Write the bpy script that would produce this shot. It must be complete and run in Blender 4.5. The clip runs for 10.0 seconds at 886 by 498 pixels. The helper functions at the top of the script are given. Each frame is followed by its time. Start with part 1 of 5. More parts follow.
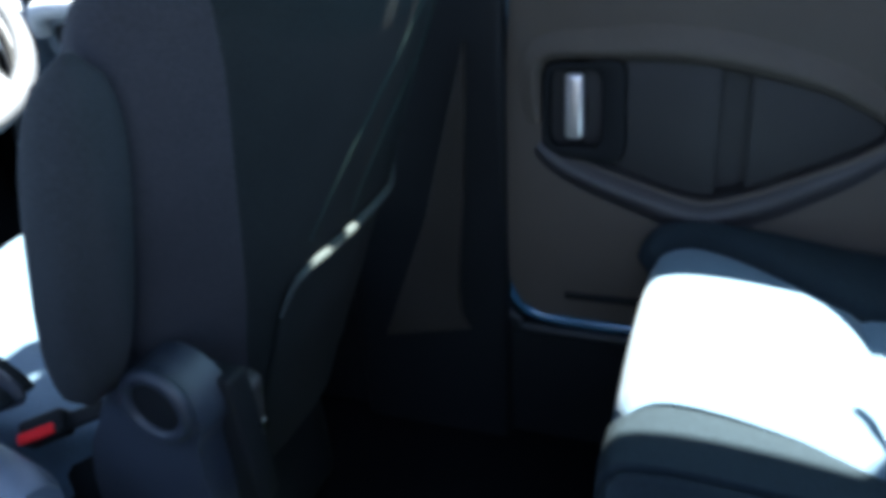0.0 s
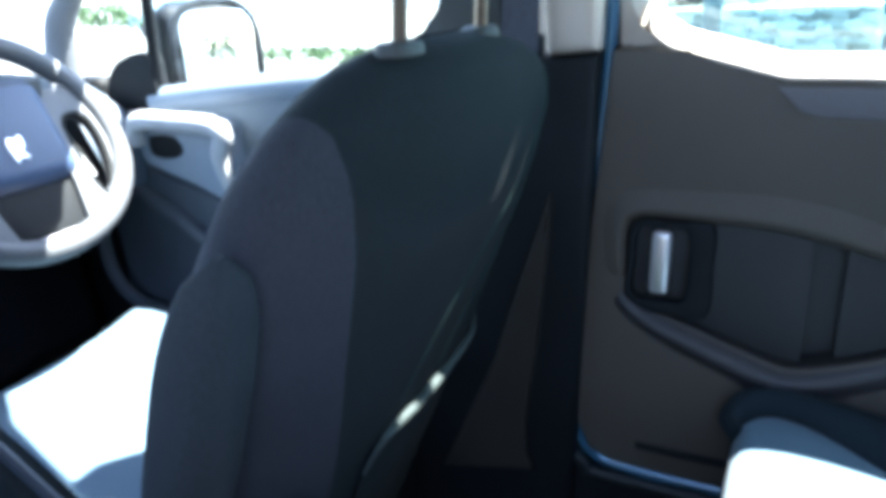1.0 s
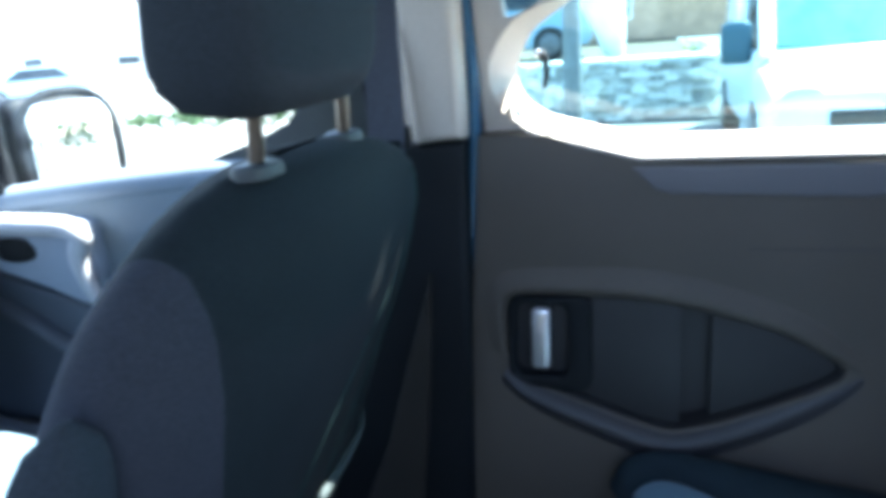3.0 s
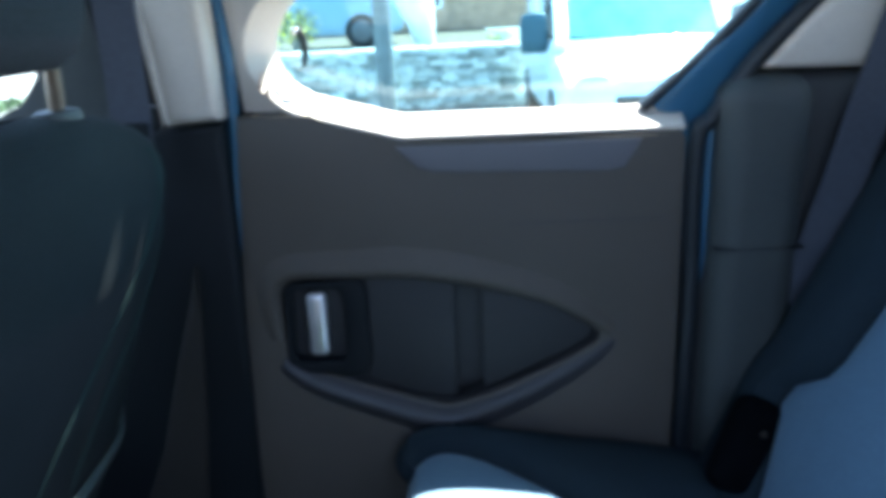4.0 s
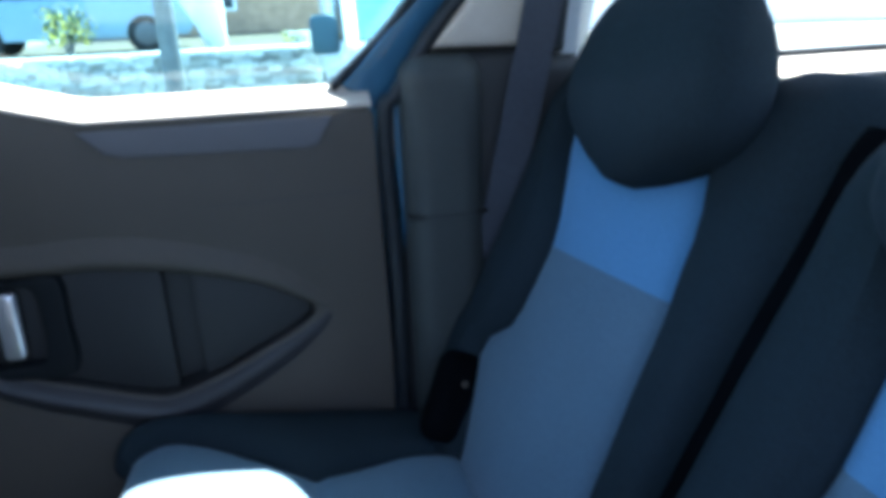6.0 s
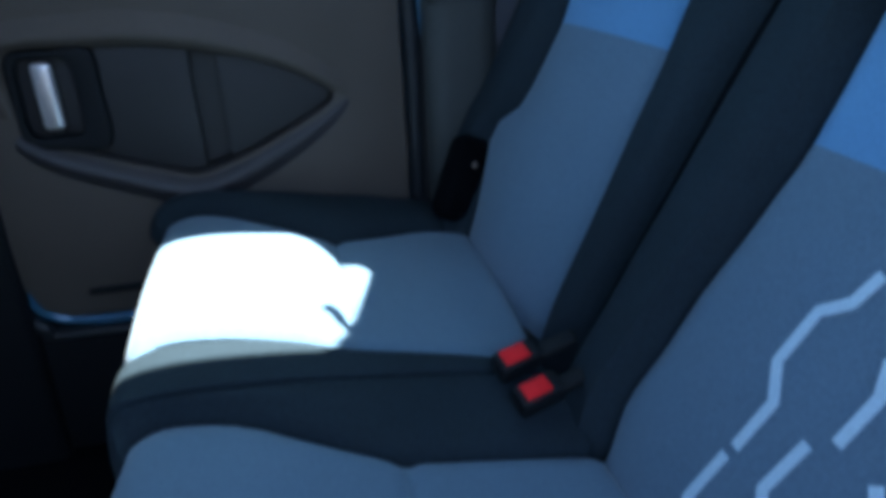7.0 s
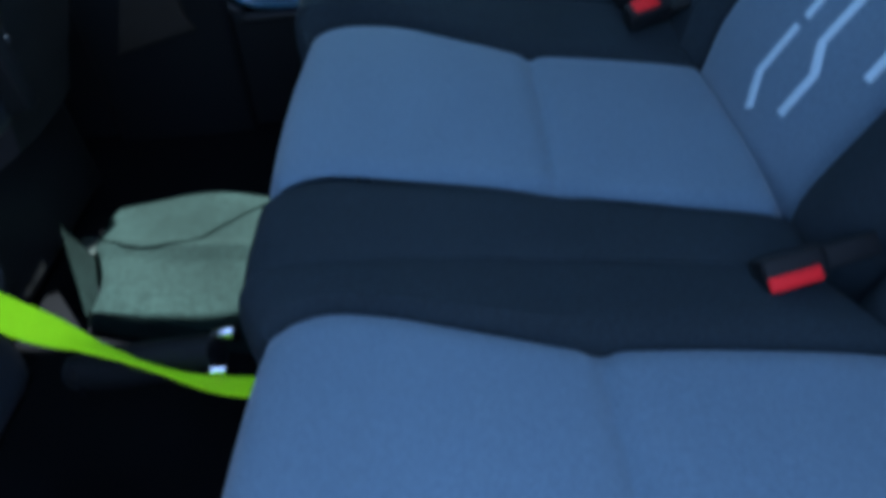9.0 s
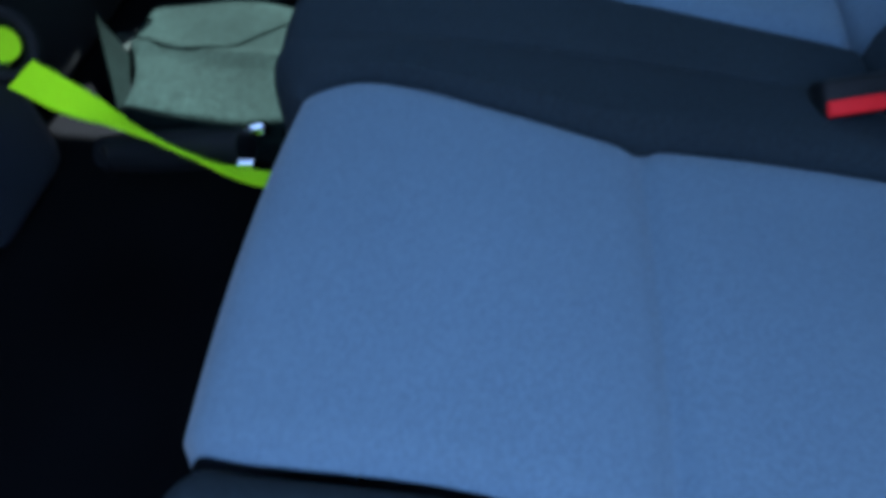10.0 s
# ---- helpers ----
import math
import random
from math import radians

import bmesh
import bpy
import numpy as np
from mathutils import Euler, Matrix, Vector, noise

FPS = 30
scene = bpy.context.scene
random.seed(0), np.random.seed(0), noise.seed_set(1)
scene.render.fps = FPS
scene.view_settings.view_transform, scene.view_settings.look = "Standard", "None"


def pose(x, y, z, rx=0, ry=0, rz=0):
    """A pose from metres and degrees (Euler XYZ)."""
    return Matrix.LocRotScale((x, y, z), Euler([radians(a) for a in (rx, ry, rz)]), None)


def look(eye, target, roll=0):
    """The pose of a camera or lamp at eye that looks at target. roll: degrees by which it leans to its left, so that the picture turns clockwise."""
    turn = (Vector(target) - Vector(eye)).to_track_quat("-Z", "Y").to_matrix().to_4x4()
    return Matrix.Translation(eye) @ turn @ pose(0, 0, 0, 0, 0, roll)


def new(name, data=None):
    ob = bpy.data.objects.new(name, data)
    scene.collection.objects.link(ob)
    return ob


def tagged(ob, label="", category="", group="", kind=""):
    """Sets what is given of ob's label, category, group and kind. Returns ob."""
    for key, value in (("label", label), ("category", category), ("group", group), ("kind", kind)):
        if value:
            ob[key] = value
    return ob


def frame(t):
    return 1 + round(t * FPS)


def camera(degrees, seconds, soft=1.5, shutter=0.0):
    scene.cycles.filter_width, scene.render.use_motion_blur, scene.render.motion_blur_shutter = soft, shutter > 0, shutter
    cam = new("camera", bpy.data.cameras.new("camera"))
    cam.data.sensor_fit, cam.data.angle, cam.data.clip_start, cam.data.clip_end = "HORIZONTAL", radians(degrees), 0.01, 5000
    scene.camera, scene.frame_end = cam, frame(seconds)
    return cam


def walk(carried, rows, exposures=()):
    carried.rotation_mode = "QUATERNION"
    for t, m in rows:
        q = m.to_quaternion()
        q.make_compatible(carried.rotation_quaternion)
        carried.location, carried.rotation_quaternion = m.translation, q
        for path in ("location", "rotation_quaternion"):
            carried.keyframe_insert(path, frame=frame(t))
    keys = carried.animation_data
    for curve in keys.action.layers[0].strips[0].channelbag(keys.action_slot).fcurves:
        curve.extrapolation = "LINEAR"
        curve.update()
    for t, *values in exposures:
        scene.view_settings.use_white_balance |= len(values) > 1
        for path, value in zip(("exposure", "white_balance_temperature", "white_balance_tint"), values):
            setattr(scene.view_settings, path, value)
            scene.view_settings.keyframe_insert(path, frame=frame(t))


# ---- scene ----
cam = camera(63.9, 10.0, soft=5.4, shutter=0.5)
PATH = [
    (0, (0.095, -0.241, 0.901), (-0.638, 1.391, 0.008), -6.3),
    (0.5, (0.056, -0.234, 0.945), (-0.743, 1.391, 0.098), -3.8),
    (1, (0.023, -0.23, 0.992), (-0.807, 1.451, 0.296), -3.1),
    (1.5, (0.005, -0.225, 1.023), (-0.82, 1.504, 0.448), -2.9),
    (2, (0.001, -0.219, 1.031), (-0.815, 1.531, 0.511), -3.5),
    (3.3, (0.0478, -0.1936, 1.0355), (-0.3645, 1.6695, 0.4382), -4.40),
    (3.5, (0.0628, -0.1886, 1.0255), (-0.2515, 1.6915, 0.4202), -4.21),
    (4, (0.0982, -0.1759, 1.0192), (0.0268, 1.7181, 0.3805), -2.98),
    (4.5, (0.1259, -0.175, 1.016), (0.2303, 1.7163, 0.375), -2.83),
    (5, (0.1498, -0.1762, 1.0314), (0.4434, 1.693, 0.3837), -1.79),
    (5.2, (0.1563, -0.183, 1.0244), (0.5274, 1.6779, 0.3929), -1.02),
    (6.3, (0.2584, -0.2638, 0.9439), (0.6849, 1.5694, 0.2676), -2.54),
    (6.5, (0.2492, -0.2946, 0.9023), (0.6478, 1.5267, 0.1784), -2.92),
    (7, (0.2189, -0.3353, 0.857), (0.5642, 1.4127, -0.0516), -2.26),
    (7.2, (0.2122, -0.3551, 0.8432), (0.5391, 1.3784, -0.0997), -2.64),
    (7.5, (0.1981, -0.4009, 0.8246), (0.3622, 1.3123, -0.1942), -4.72),
    (8, (0.2099, -0.4684, 0.8186), (0.2375, 1.2299, -0.2374), -7.48),
    (8.5, (0.2205, -0.5266, 0.8019), (0.1519, 1.1067, -0.3503), -7.79),
    (8.8, (0.2082, -0.5617, 0.7782), (0.1186, 1.0, -0.4671), -7.17),
    (9, (0.2043, -0.5725, 0.7695), (0.0981, 0.9221, -0.5553), -7.40),
    (9.2, (0.2077, -0.5859, 0.7507), (0.0857, 0.871, -0.6127), -6.93),
    (9.5, (0.2045, -0.5962, 0.7475), (0.0757, 0.7657, -0.7114), -6.63),
    (10, (0.1953, -0.6126, 0.7186), (0.0193, 0.6328, -0.8364), -3.17),
]
walk(cam, [(t, look(eye, target, roll)) for t, eye, target, roll in PATH],
     exposures=[(0, 3.66, 6600, 10), (0.5, 3.88, 6500, 10), (2, 3.88, 6300, 10), (3.5, 3.6, 6150, 9), (5, 3.52, 6150, 9), (6.5, 3.5, 6150, 9), (7.5, 3.36, 6150, 9), (8.5, 3.5, 6150, 9), (9.5, 3.58, 6150, 9), (10, 3.52, 6150, 9)])

# ---- world, sun ----
SUN_TO = Vector((0.36, 0.335, 1.0)).normalized()
world = bpy.data.worlds.new("sky")
scene.world = world
world.use_nodes = True
wn = world.node_tree
sky = wn.nodes.new("ShaderNodeTexSky")
sky.sky_type = "NISHITA"
sky.sun_disc = False
sky.sun_elevation = math.asin(SUN_TO.z)
sky.sun_rotation = math.atan2(SUN_TO.x, SUN_TO.y)
wn.links.new(sky.outputs[0], wn.nodes["Background"].inputs[0])
wn.nodes["Background"].inputs[1].default_value = 0.15
sun = new("sun", bpy.data.lights.new("sun", "SUN"))
sun.data.energy, sun.data.angle, sun.data.color = 5.0, radians(0.6), (0.97, 1.0, 0.93)
sun.matrix_world = look(SUN_TO * 30, (0, 0, 0))


# ---- materials ----
def material(name, color, rough=0.6, metal=0.0, grain=0.0, scale=60.0, bump=0.0, bscale=None, blotch=0.0, coat=0.0, weave=0.0, sheen=0.0, spec=0.5):
    m = bpy.data.materials.new(name)
    m.use_nodes = True
    t = m.node_tree
    n, l = t.nodes, t.links
    p = n["Principled BSDF"]
    p.inputs["Roughness"].default_value = rough
    p.inputs["Metallic"].default_value = metal
    p.inputs["Coat Weight"].default_value = coat
    p.inputs["Specular IOR Level"].default_value = spec
    p.inputs["Sheen Weight"].default_value = sheen
    co = n.new("ShaderNodeTexCoord")
    rgb = n.new("ShaderNodeRGB")
    rgb.outputs[0].default_value = (*color, 1)
    last = rgb.outputs[0]
    for sc, amount in ((scale, grain), (5.0, blotch)):
        if not amount:
            continue
        tex = n.new("ShaderNodeTexNoise")
        tex.inputs["Scale"].default_value = sc
        tex.inputs["Detail"].default_value = 4
        l.new(co.outputs["Object"], tex.inputs["Vector"])
        rng = n.new("ShaderNodeMapRange")
        rng.inputs[1].default_value, rng.inputs[2].default_value = 0.3, 0.7
        rng.inputs[3].default_value, rng.inputs[4].default_value = 1 - amount, 1 + amount
        l.new(tex.outputs[0], rng.inputs[0])
        mul = n.new("ShaderNodeVectorMath")
        mul.operation = "SCALE"
        l.new(last, mul.inputs[0])
        l.new(rng.outputs[0], mul.inputs["Scale"])
        last = mul.outputs[0]
    l.new(last, p.inputs["Base Color"])
    height = None
    if weave:
        a = n.new("ShaderNodeTexNoise")
        a.inputs["Scale"].default_value = 700
        a.inputs["Detail"].default_value = 2
        l.new(co.outputs["Object"], a.inputs["Vector"])
        height = a.outputs[0]
    elif bump:
        b = n.new("ShaderNodeTexNoise")
        b.inputs["Scale"].default_value = bscale or scale
        b.inputs["Detail"].default_value = 3
        l.new(co.outputs["Object"], b.inputs["Vector"])
        height = b.outputs[0]
    if height:
        bm_ = n.new("ShaderNodeBump")
        bm_.inputs["Strength"].default_value = bump or weave
        bm_.inputs["Distance"].default_value = 0.002
        l.new(height, bm_.inputs["Height"])
        l.new(bm_.outputs[0], p.inputs["Normal"])
    return m


def glass(name, tint, rough=0.02):
    m = bpy.data.materials.new(name)
    m.use_nodes = True
    n, l = m.node_tree.nodes, m.node_tree.links
    n.remove(n["Principled BSDF"])
    tr, gl, mix, lw, pw, ml = (n.new("ShaderNode" + k) for k in ("BsdfTransparent", "BsdfGlossy", "MixShader", "LayerWeight", "Math", "Math"))
    tr.inputs[0].default_value = (*tint, 1)
    gl.inputs["Roughness"].default_value = rough
    lw.inputs["Blend"].default_value = 0.5
    pw.operation, ml.operation = "POWER", "MULTIPLY_ADD"
    pw.inputs[1].default_value = 5.0
    ml.inputs[1].default_value, ml.inputs[2].default_value = 0.9, 0.04
    l.new(lw.outputs["Facing"], pw.inputs[0])
    l.new(pw.outputs[0], ml.inputs[0])
    l.new(ml.outputs[0], mix.inputs[0])
    l.new(tr.outputs[0], mix.inputs[1])
    l.new(gl.outputs[0], mix.inputs[2])
    l.new(mix.outputs[0], n["Material Output"].inputs[0])
    return m


FABRIC_GREY = material("grey_blue_fabric", (0.07, 0.114, 0.158), 0.95, grain=0.12, scale=350, weave=0.25, blotch=0.06, sheen=0.1, spec=0.2)
FABRIC_BLUE = material("bright_blue_fabric", (0.072, 0.172, 0.3), 0.9, grain=0.1, scale=350, weave=0.25, blotch=0.05, sheen=0.1, spec=0.2)
FABRIC_BLACK = material("black_fabric", (0.0112, 0.0180, 0.0232), 0.95, grain=0.25, scale=400, weave=0.3, blotch=0.12, spec=0.12)
FABRIC_FRONT = material("charcoal_fabric", (0.0098, 0.0134, 0.0148), 0.95, grain=0.2, scale=400, weave=0.3, blotch=0.15, spec=0.12)
# lit copy of the charcoal fabric, for the inner side of the backrest
FABRIC_FRONT_LIT = material("charcoal_fabric_lit", (0.026, 0.0275, 0.034), 0.95, grain=0.2, scale=400, weave=0.3, blotch=0.15, spec=0.12)
FABRIC_ARM = material("charcoal_armrest_fabric", (0.021, 0.0243, 0.0285), 0.95, grain=0.2, scale=400, weave=0.3, blotch=0.15, spec=0.12)
FABRIC_LIP = material("grey_elastic_hem", (0.02, 0.03, 0.03), 0.8, grain=0.2, scale=300, weave=0.3)
PIPING = material("dark_green_piping", (0.016, 0.028, 0.0265), 0.9, grain=0.2, spec=0.05)
PLASTIC_DOOR = material("brown_grey_plastic", (0.059, 0.0485, 0.0405), 0.6, grain=0.15, scale=500, bump=0.25, bscale=900, blotch=0.08, spec=0.3)
PLASTIC_POCKET = material("slate_plastic", (0.0185, 0.018, 0.0195), 0.55, grain=0.15, scale=500, bump=0.2, bscale=900, blotch=0.1, spec=0.3)
PLASTIC_INSERT = material("violet_grey_plastic", (0.082, 0.076, 0.085), 0.6, grain=0.1, scale=500, bump=0.2, bscale=900)
PLASTIC_BLACK = material("black_plastic", (0.0058, 0.007, 0.0085), 0.6, grain=0.2, scale=300, bump=0.15, bscale=700, blotch=0.15, spec=0.15)
PLASTIC_DASH = material("blue_grey_dash_plastic", (0.075, 0.1, 0.135), 0.5, grain=0.12, scale=400, bump=0.2, bscale=800, blotch=0.1)
PLASTIC_HINGE = material("slate_blue_plastic", (0.016, 0.021, 0.031), 0.45, grain=0.12, scale=400, bump=0.2, bscale=800, blotch=0.1, spec=0.4)
PLASTIC_PANEL = material("blue_grey_panel_plastic", (0.115, 0.15, 0.19), 0.55, grain=0.1, scale=400, bump=0.2, bscale=800, blotch=0.08)
PANEL_DOOR = material("slate_door_plastic", (0.088, 0.115, 0.136), 0.55, grain=0.1, scale=400, bump=0.2, bscale=800, blotch=0.08)
PANEL_LOWER = material("dark_slate_door_plastic", (0.06, 0.072, 0.092), 0.55, grain=0.1, scale=400, bump=0.2, bscale=800, blotch=0.1)
PLATE_GREY = material("pale_blue_grey_plastic", (0.2, 0.235, 0.285), 0.5, grain=0.1, scale=300, bump=0.2, bscale=500)
PLASTIC_GREY = material("pale_grey_plastic", (0.32, 0.33, 0.35), 0.5, grain=0.1, scale=300, bump=0.2, bscale=500)
WHEEL_GREY = material("grey_wheel_leather", (0.065, 0.07, 0.08), 0.55, grain=0.1, scale=300, bump=0.2, bscale=500)
PLASTIC_SLATE = material("slate_grey_plastic", (0.033, 0.037, 0.037), 0.6, grain=0.15, scale=400, bump=0.2, bscale=800, blotch=0.1, spec=0.3)
PLASTIC_LIP = material("violet_grey_lip_plastic", (0.027, 0.0255, 0.029), 0.5, grain=0.15, scale=500, bump=0.2, bscale=900, blotch=0.1, spec=0.35)
WINDSCREEN_TEAL = material("teal_windscreen_glass", (0.16, 0.36, 0.43), 0.12, grain=0.1, scale=3, blotch=0.15)
PILLAR_GREY = material("grey_pillar_plastic", (0.1, 0.106, 0.118), 0.6, grain=0.1, scale=400, bump=0.2, bscale=800, blotch=0.08)
PLASTIC_BROWN = material("dark_brown_plastic", (0.021, 0.018, 0.0155), 0.65, grain=0.15, scale=500, bump=0.2, bscale=900, blotch=0.1, spec=0.2)
NEAR_WALL_DARK = material("dark_light_cut_stone", (0.07, 0.072, 0.065), 0.95, grain=0.35, scale=8, bump=0.6, bscale=20, blotch=0.3)
HUB_BLUE = material("slate_blue_hub_plastic", (0.028, 0.05, 0.1), 0.5, grain=0.12, scale=400, bump=0.2, bscale=800, blotch=0.1)
BEIGE = material("beige_trim", (0.41, 0.35, 0.3), 0.65, grain=0.05, scale=300, bump=0.1, bscale=600, blotch=0.05)
HEADLINER = material("headliner_cloth", (0.3, 0.29, 0.28), 0.95, grain=0.1, scale=250, weave=0.15)
RUBBER = material("rubber_seal", (0.011, 0.013, 0.016), 0.45, grain=0.2, bump=0.1, spec=0.3)
PAINT_BLUE = material("blue_car_paint", (0.034, 0.115, 0.2), 0.26, metal=0.3, coat=0.6, grain=0.1, scale=800)
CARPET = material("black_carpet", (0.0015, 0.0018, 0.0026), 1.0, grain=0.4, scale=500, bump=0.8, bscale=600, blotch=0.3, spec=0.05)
CHROME = material("chrome", (0.75, 0.74, 0.76), 0.18, metal=1.0, grain=0.05)
SATIN = material("satin_silver", (0.72, 0.69, 0.72), 0.35, metal=0.85, grain=0.06, scale=200)
STEEL = material("steel_rod", (0.11, 0.092, 0.08), 0.32, metal=1.0, grain=0.1)
RED = material("red_plastic", (0.55, 0.012, 0.016), 0.6, grain=0.1, scale=100, bump=0.1, spec=0.12)
BELT = material("grey_seat_belt_webbing", (0.044, 0.047, 0.06), 0.75, grain=0.15, scale=300, weave=0.35, blotch=0.08, spec=0.2)
HIVIS = material("neon_yellow_webbing", (0.42, 0.82, 0.005), 0.7, grain=0.06, scale=300, weave=0.4, blotch=0.05, spec=0.2)
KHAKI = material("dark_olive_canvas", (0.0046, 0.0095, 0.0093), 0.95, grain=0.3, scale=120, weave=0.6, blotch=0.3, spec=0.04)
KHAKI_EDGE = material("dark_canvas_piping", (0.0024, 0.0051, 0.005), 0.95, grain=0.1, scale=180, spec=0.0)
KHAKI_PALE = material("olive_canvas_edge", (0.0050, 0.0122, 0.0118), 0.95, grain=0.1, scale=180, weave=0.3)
PRINT = material("pale_blue_print", (0.32, 0.43, 0.51), 0.8, grain=0.08, scale=300)
BADGE = material("badge_silver", (0.8, 0.8, 0.82), 0.3, metal=0.6)
MIRROR = material("mirror_glass", (0.9, 0.9, 0.9), 0.02, metal=1.0)
GLASS = glass("clear_glass", (0.93, 0.96, 0.95))
GLASS_TINT = glass("tinted_glass", (0.6, 0.78, 0.8))
ASPHALT = material("worn_asphalt", (0.14, 0.14, 0.135), 0.95, grain=0.25, scale=60, bump=0.5, bscale=90, blotch=0.12)
CONCRETE = material("pale_concrete", (0.55, 0.54, 0.52), 0.9, grain=0.12, scale=20, bump=0.3, bscale=50, blotch=0.12)
STONE = material("field_stone", (0.5, 0.49, 0.44), 0.9, grain=0.4, scale=9, bump=0.6, bscale=30, blotch=0.3)
MORTAR = material("mortar", (0.2, 0.2, 0.175), 0.95, grain=0.25, scale=30, bump=0.5)
RENDER_WHITE = material("white_render", (0.78, 0.78, 0.76), 0.9, grain=0.05, scale=40, bump=0.3, bscale=80, blotch=0.05)
BRICK_TAN = material("tan_brick", (0.42, 0.25, 0.16), 0.9, grain=0.2, scale=12, bump=0.3, blotch=0.15)
DRY_GRASS = material("dry_grass", (0.075, 0.055, 0.035), 1.0, grain=0.4, scale=25, bump=0.7, bscale=60, blotch=0.3)
ROOF = material("roof_slates", (0.1, 0.1, 0.11), 0.8, grain=0.3, scale=10, bump=0.3)
POST = material("grey_concrete_post", (0.15, 0.155, 0.15), 0.85, grain=0.15, scale=15, bump=0.3, blotch=0.15)
LEAF = material("green_leaves", (0.028, 0.066, 0.016), 0.7, grain=0.3, scale=5)
FLOWER = material("yellow_flowers", (0.6, 0.5, 0.06), 0.7, grain=0.2, scale=5)
TYRE = material("tyre_rubber", (0.02, 0.02, 0.02), 0.85, grain=0.2)
RIM_GREY = material("dull_grey_wheel", (0.13, 0.135, 0.145), 0.5, metal=0.4, grain=0.15)
PAINT_GREY = material("blue_grey_car_paint", (0.2, 0.3, 0.36), 0.3, coat=0.7, grain=0.05)
PAINT_WHITE = material("white_car_paint", (0.8, 0.8, 0.8), 0.3, coat=0.7, grain=0.03)
WINDOW_DARK = material("dark_window_glass", (0.03, 0.04, 0.05), 0.08, grain=0.1)
MIRROR_CASE = material("dark_teal_mirror_plastic", (0.03, 0.07, 0.09), 0.5, grain=0.1, scale=30)


def vary(m, low, high):
    """Each piece a little lighter or darker than the next."""
    n, l = m.node_tree.nodes, m.node_tree.links
    base = n["Principled BSDF"].inputs["Base Color"]
    info, rng, mul = n.new("ShaderNodeObjectInfo"), n.new("ShaderNodeMapRange"), n.new("ShaderNodeVectorMath")
    mul.operation = "SCALE"
    rng.inputs[3].default_value, rng.inputs[4].default_value = low, high
    l.new(info.outputs["Random"], rng.inputs[0])
    l.new(base.links[0].from_socket, mul.inputs[0])
    l.new(rng.outputs[0], mul.inputs["Scale"])
    l.new(mul.outputs[0], base)


vary(STONE, 0.45, 1.3)


# ---- mesh helpers ----
def mesh(bm, name, mat, smooth=True):
    bmesh.ops.recalc_face_normals(bm, faces=bm.faces)
    me = bpy.data.meshes.new(name)
    bm.to_mesh(me)
    bm.free()
    me.materials.append(mat)
    if smooth:
        me.polygons.foreach_set("use_smooth", [True] * len(me.polygons))
        me.set_sharp_from_angle(angle=radians(38))
    return me


def part(name, bm, mat, parent=None, label="", smooth=True):
    ob = new(name, mesh(bm, name, mat, smooth))
    ob.parent = parent
    if label:
        tagged(ob, label)
    if mat in (GLASS, GLASS_TINT):
        ob.visible_shadow = False
    return ob


def thing(name, label, category, at=(0, 0, 0), group="", kind=""):
    ob = new(name)
    ob.location = at
    ob.empty_display_size = 0.05
    return tagged(ob, label, category, group, kind)


def single(name, bm, mat, label, category, group="", kind="", smooth=True):
    return tagged(part(name, bm, mat, None, "", smooth), label, category, group, kind)


def box(c, s, bevel=0.006, seg=3, m=None, bm=None):
    own = bm is None
    bm = bm or bmesh.new()
    made = bmesh.ops.create_cube(bm, size=1.0)["verts"]
    bmesh.ops.scale(bm, vec=s, verts=made)
    if bevel:
        edges = list({e for v in made for e in v.link_edges})
        made = bmesh.ops.bevel(bm, geom=edges, offset=min(bevel, min(s) * 0.48), segments=seg, affect="EDGES", profile=0.5)["verts"]
        made = list({v for v in made} | {v for f in bm.faces if any(w in made for w in f.verts) for v in f.verts}) if own else made
    if own:
        made = list(bm.verts)
    if m is not None:
        bmesh.ops.transform(bm, matrix=m, verts=made)
    bmesh.ops.translate(bm, vec=c, verts=made)
    return bm


def smooth_path(pts, n, closed=False):
    pts = [Vector(p) for p in pts]
    out, k = [], len(pts)
    for i in range(k if closed else k - 1):
        if closed:
            a, b, c, d = pts[i - 1], pts[i], pts[(i + 1) % k], pts[(i + 2) % k]
        else:
            a, b, c, d = pts[max(i - 1, 0)], pts[i], pts[i + 1], pts[min(i + 2, k - 1)]
        for j in range(n):
            t = j / n
            out.append(0.5 * ((2 * b) + (c - a) * t + (2 * a - 5 * b + 4 * c - d) * t * t + (3 * b - a - 3 * c + d) * t ** 3))
    if not closed:
        out.append(pts[-1])
    return out


def tube(pts, r, sides=10, closed=False, flat=1.0, up=(0, 0, 1), bm=None):
    """A rod along points; flat below 1 makes a band, thin along its second axis."""
    bm = bm or bmesh.new()
    pts = [Vector(p) for p in pts]
    n = len(pts)
    rings = []
    for i, p in enumerate(pts):
        a = pts[i - 1] if (i or closed) else pts[0]
        b = pts[(i + 1) % n] if (i < n - 1 or closed) else pts[-1]
        d = (b - a).normalized()
        s = d.cross(Vector(up))
        s = s.normalized() if s.length > 1e-4 else Vector((1, 0, 0))
        w = s.cross(d).normalized()
        rad = r(i / max(n - 1, 1)) if callable(r) else r
        rings.append([bm.verts.new(p + rad * (math.cos(q) * w + flat * math.sin(q) * s)) for q in (2 * math.pi * k / sides for k in range(sides))])
    for i in range(n if closed else n - 1):
        u, v = rings[i], rings[(i + 1) % n]
        for k in range(sides):
            bm.faces.new((u[k], u[(k + 1) % sides], v[(k + 1) % sides], v[k]))
    if not closed:
        bm.faces.new(rings[0][::-1])
        bm.faces.new(rings[-1])
    return bm


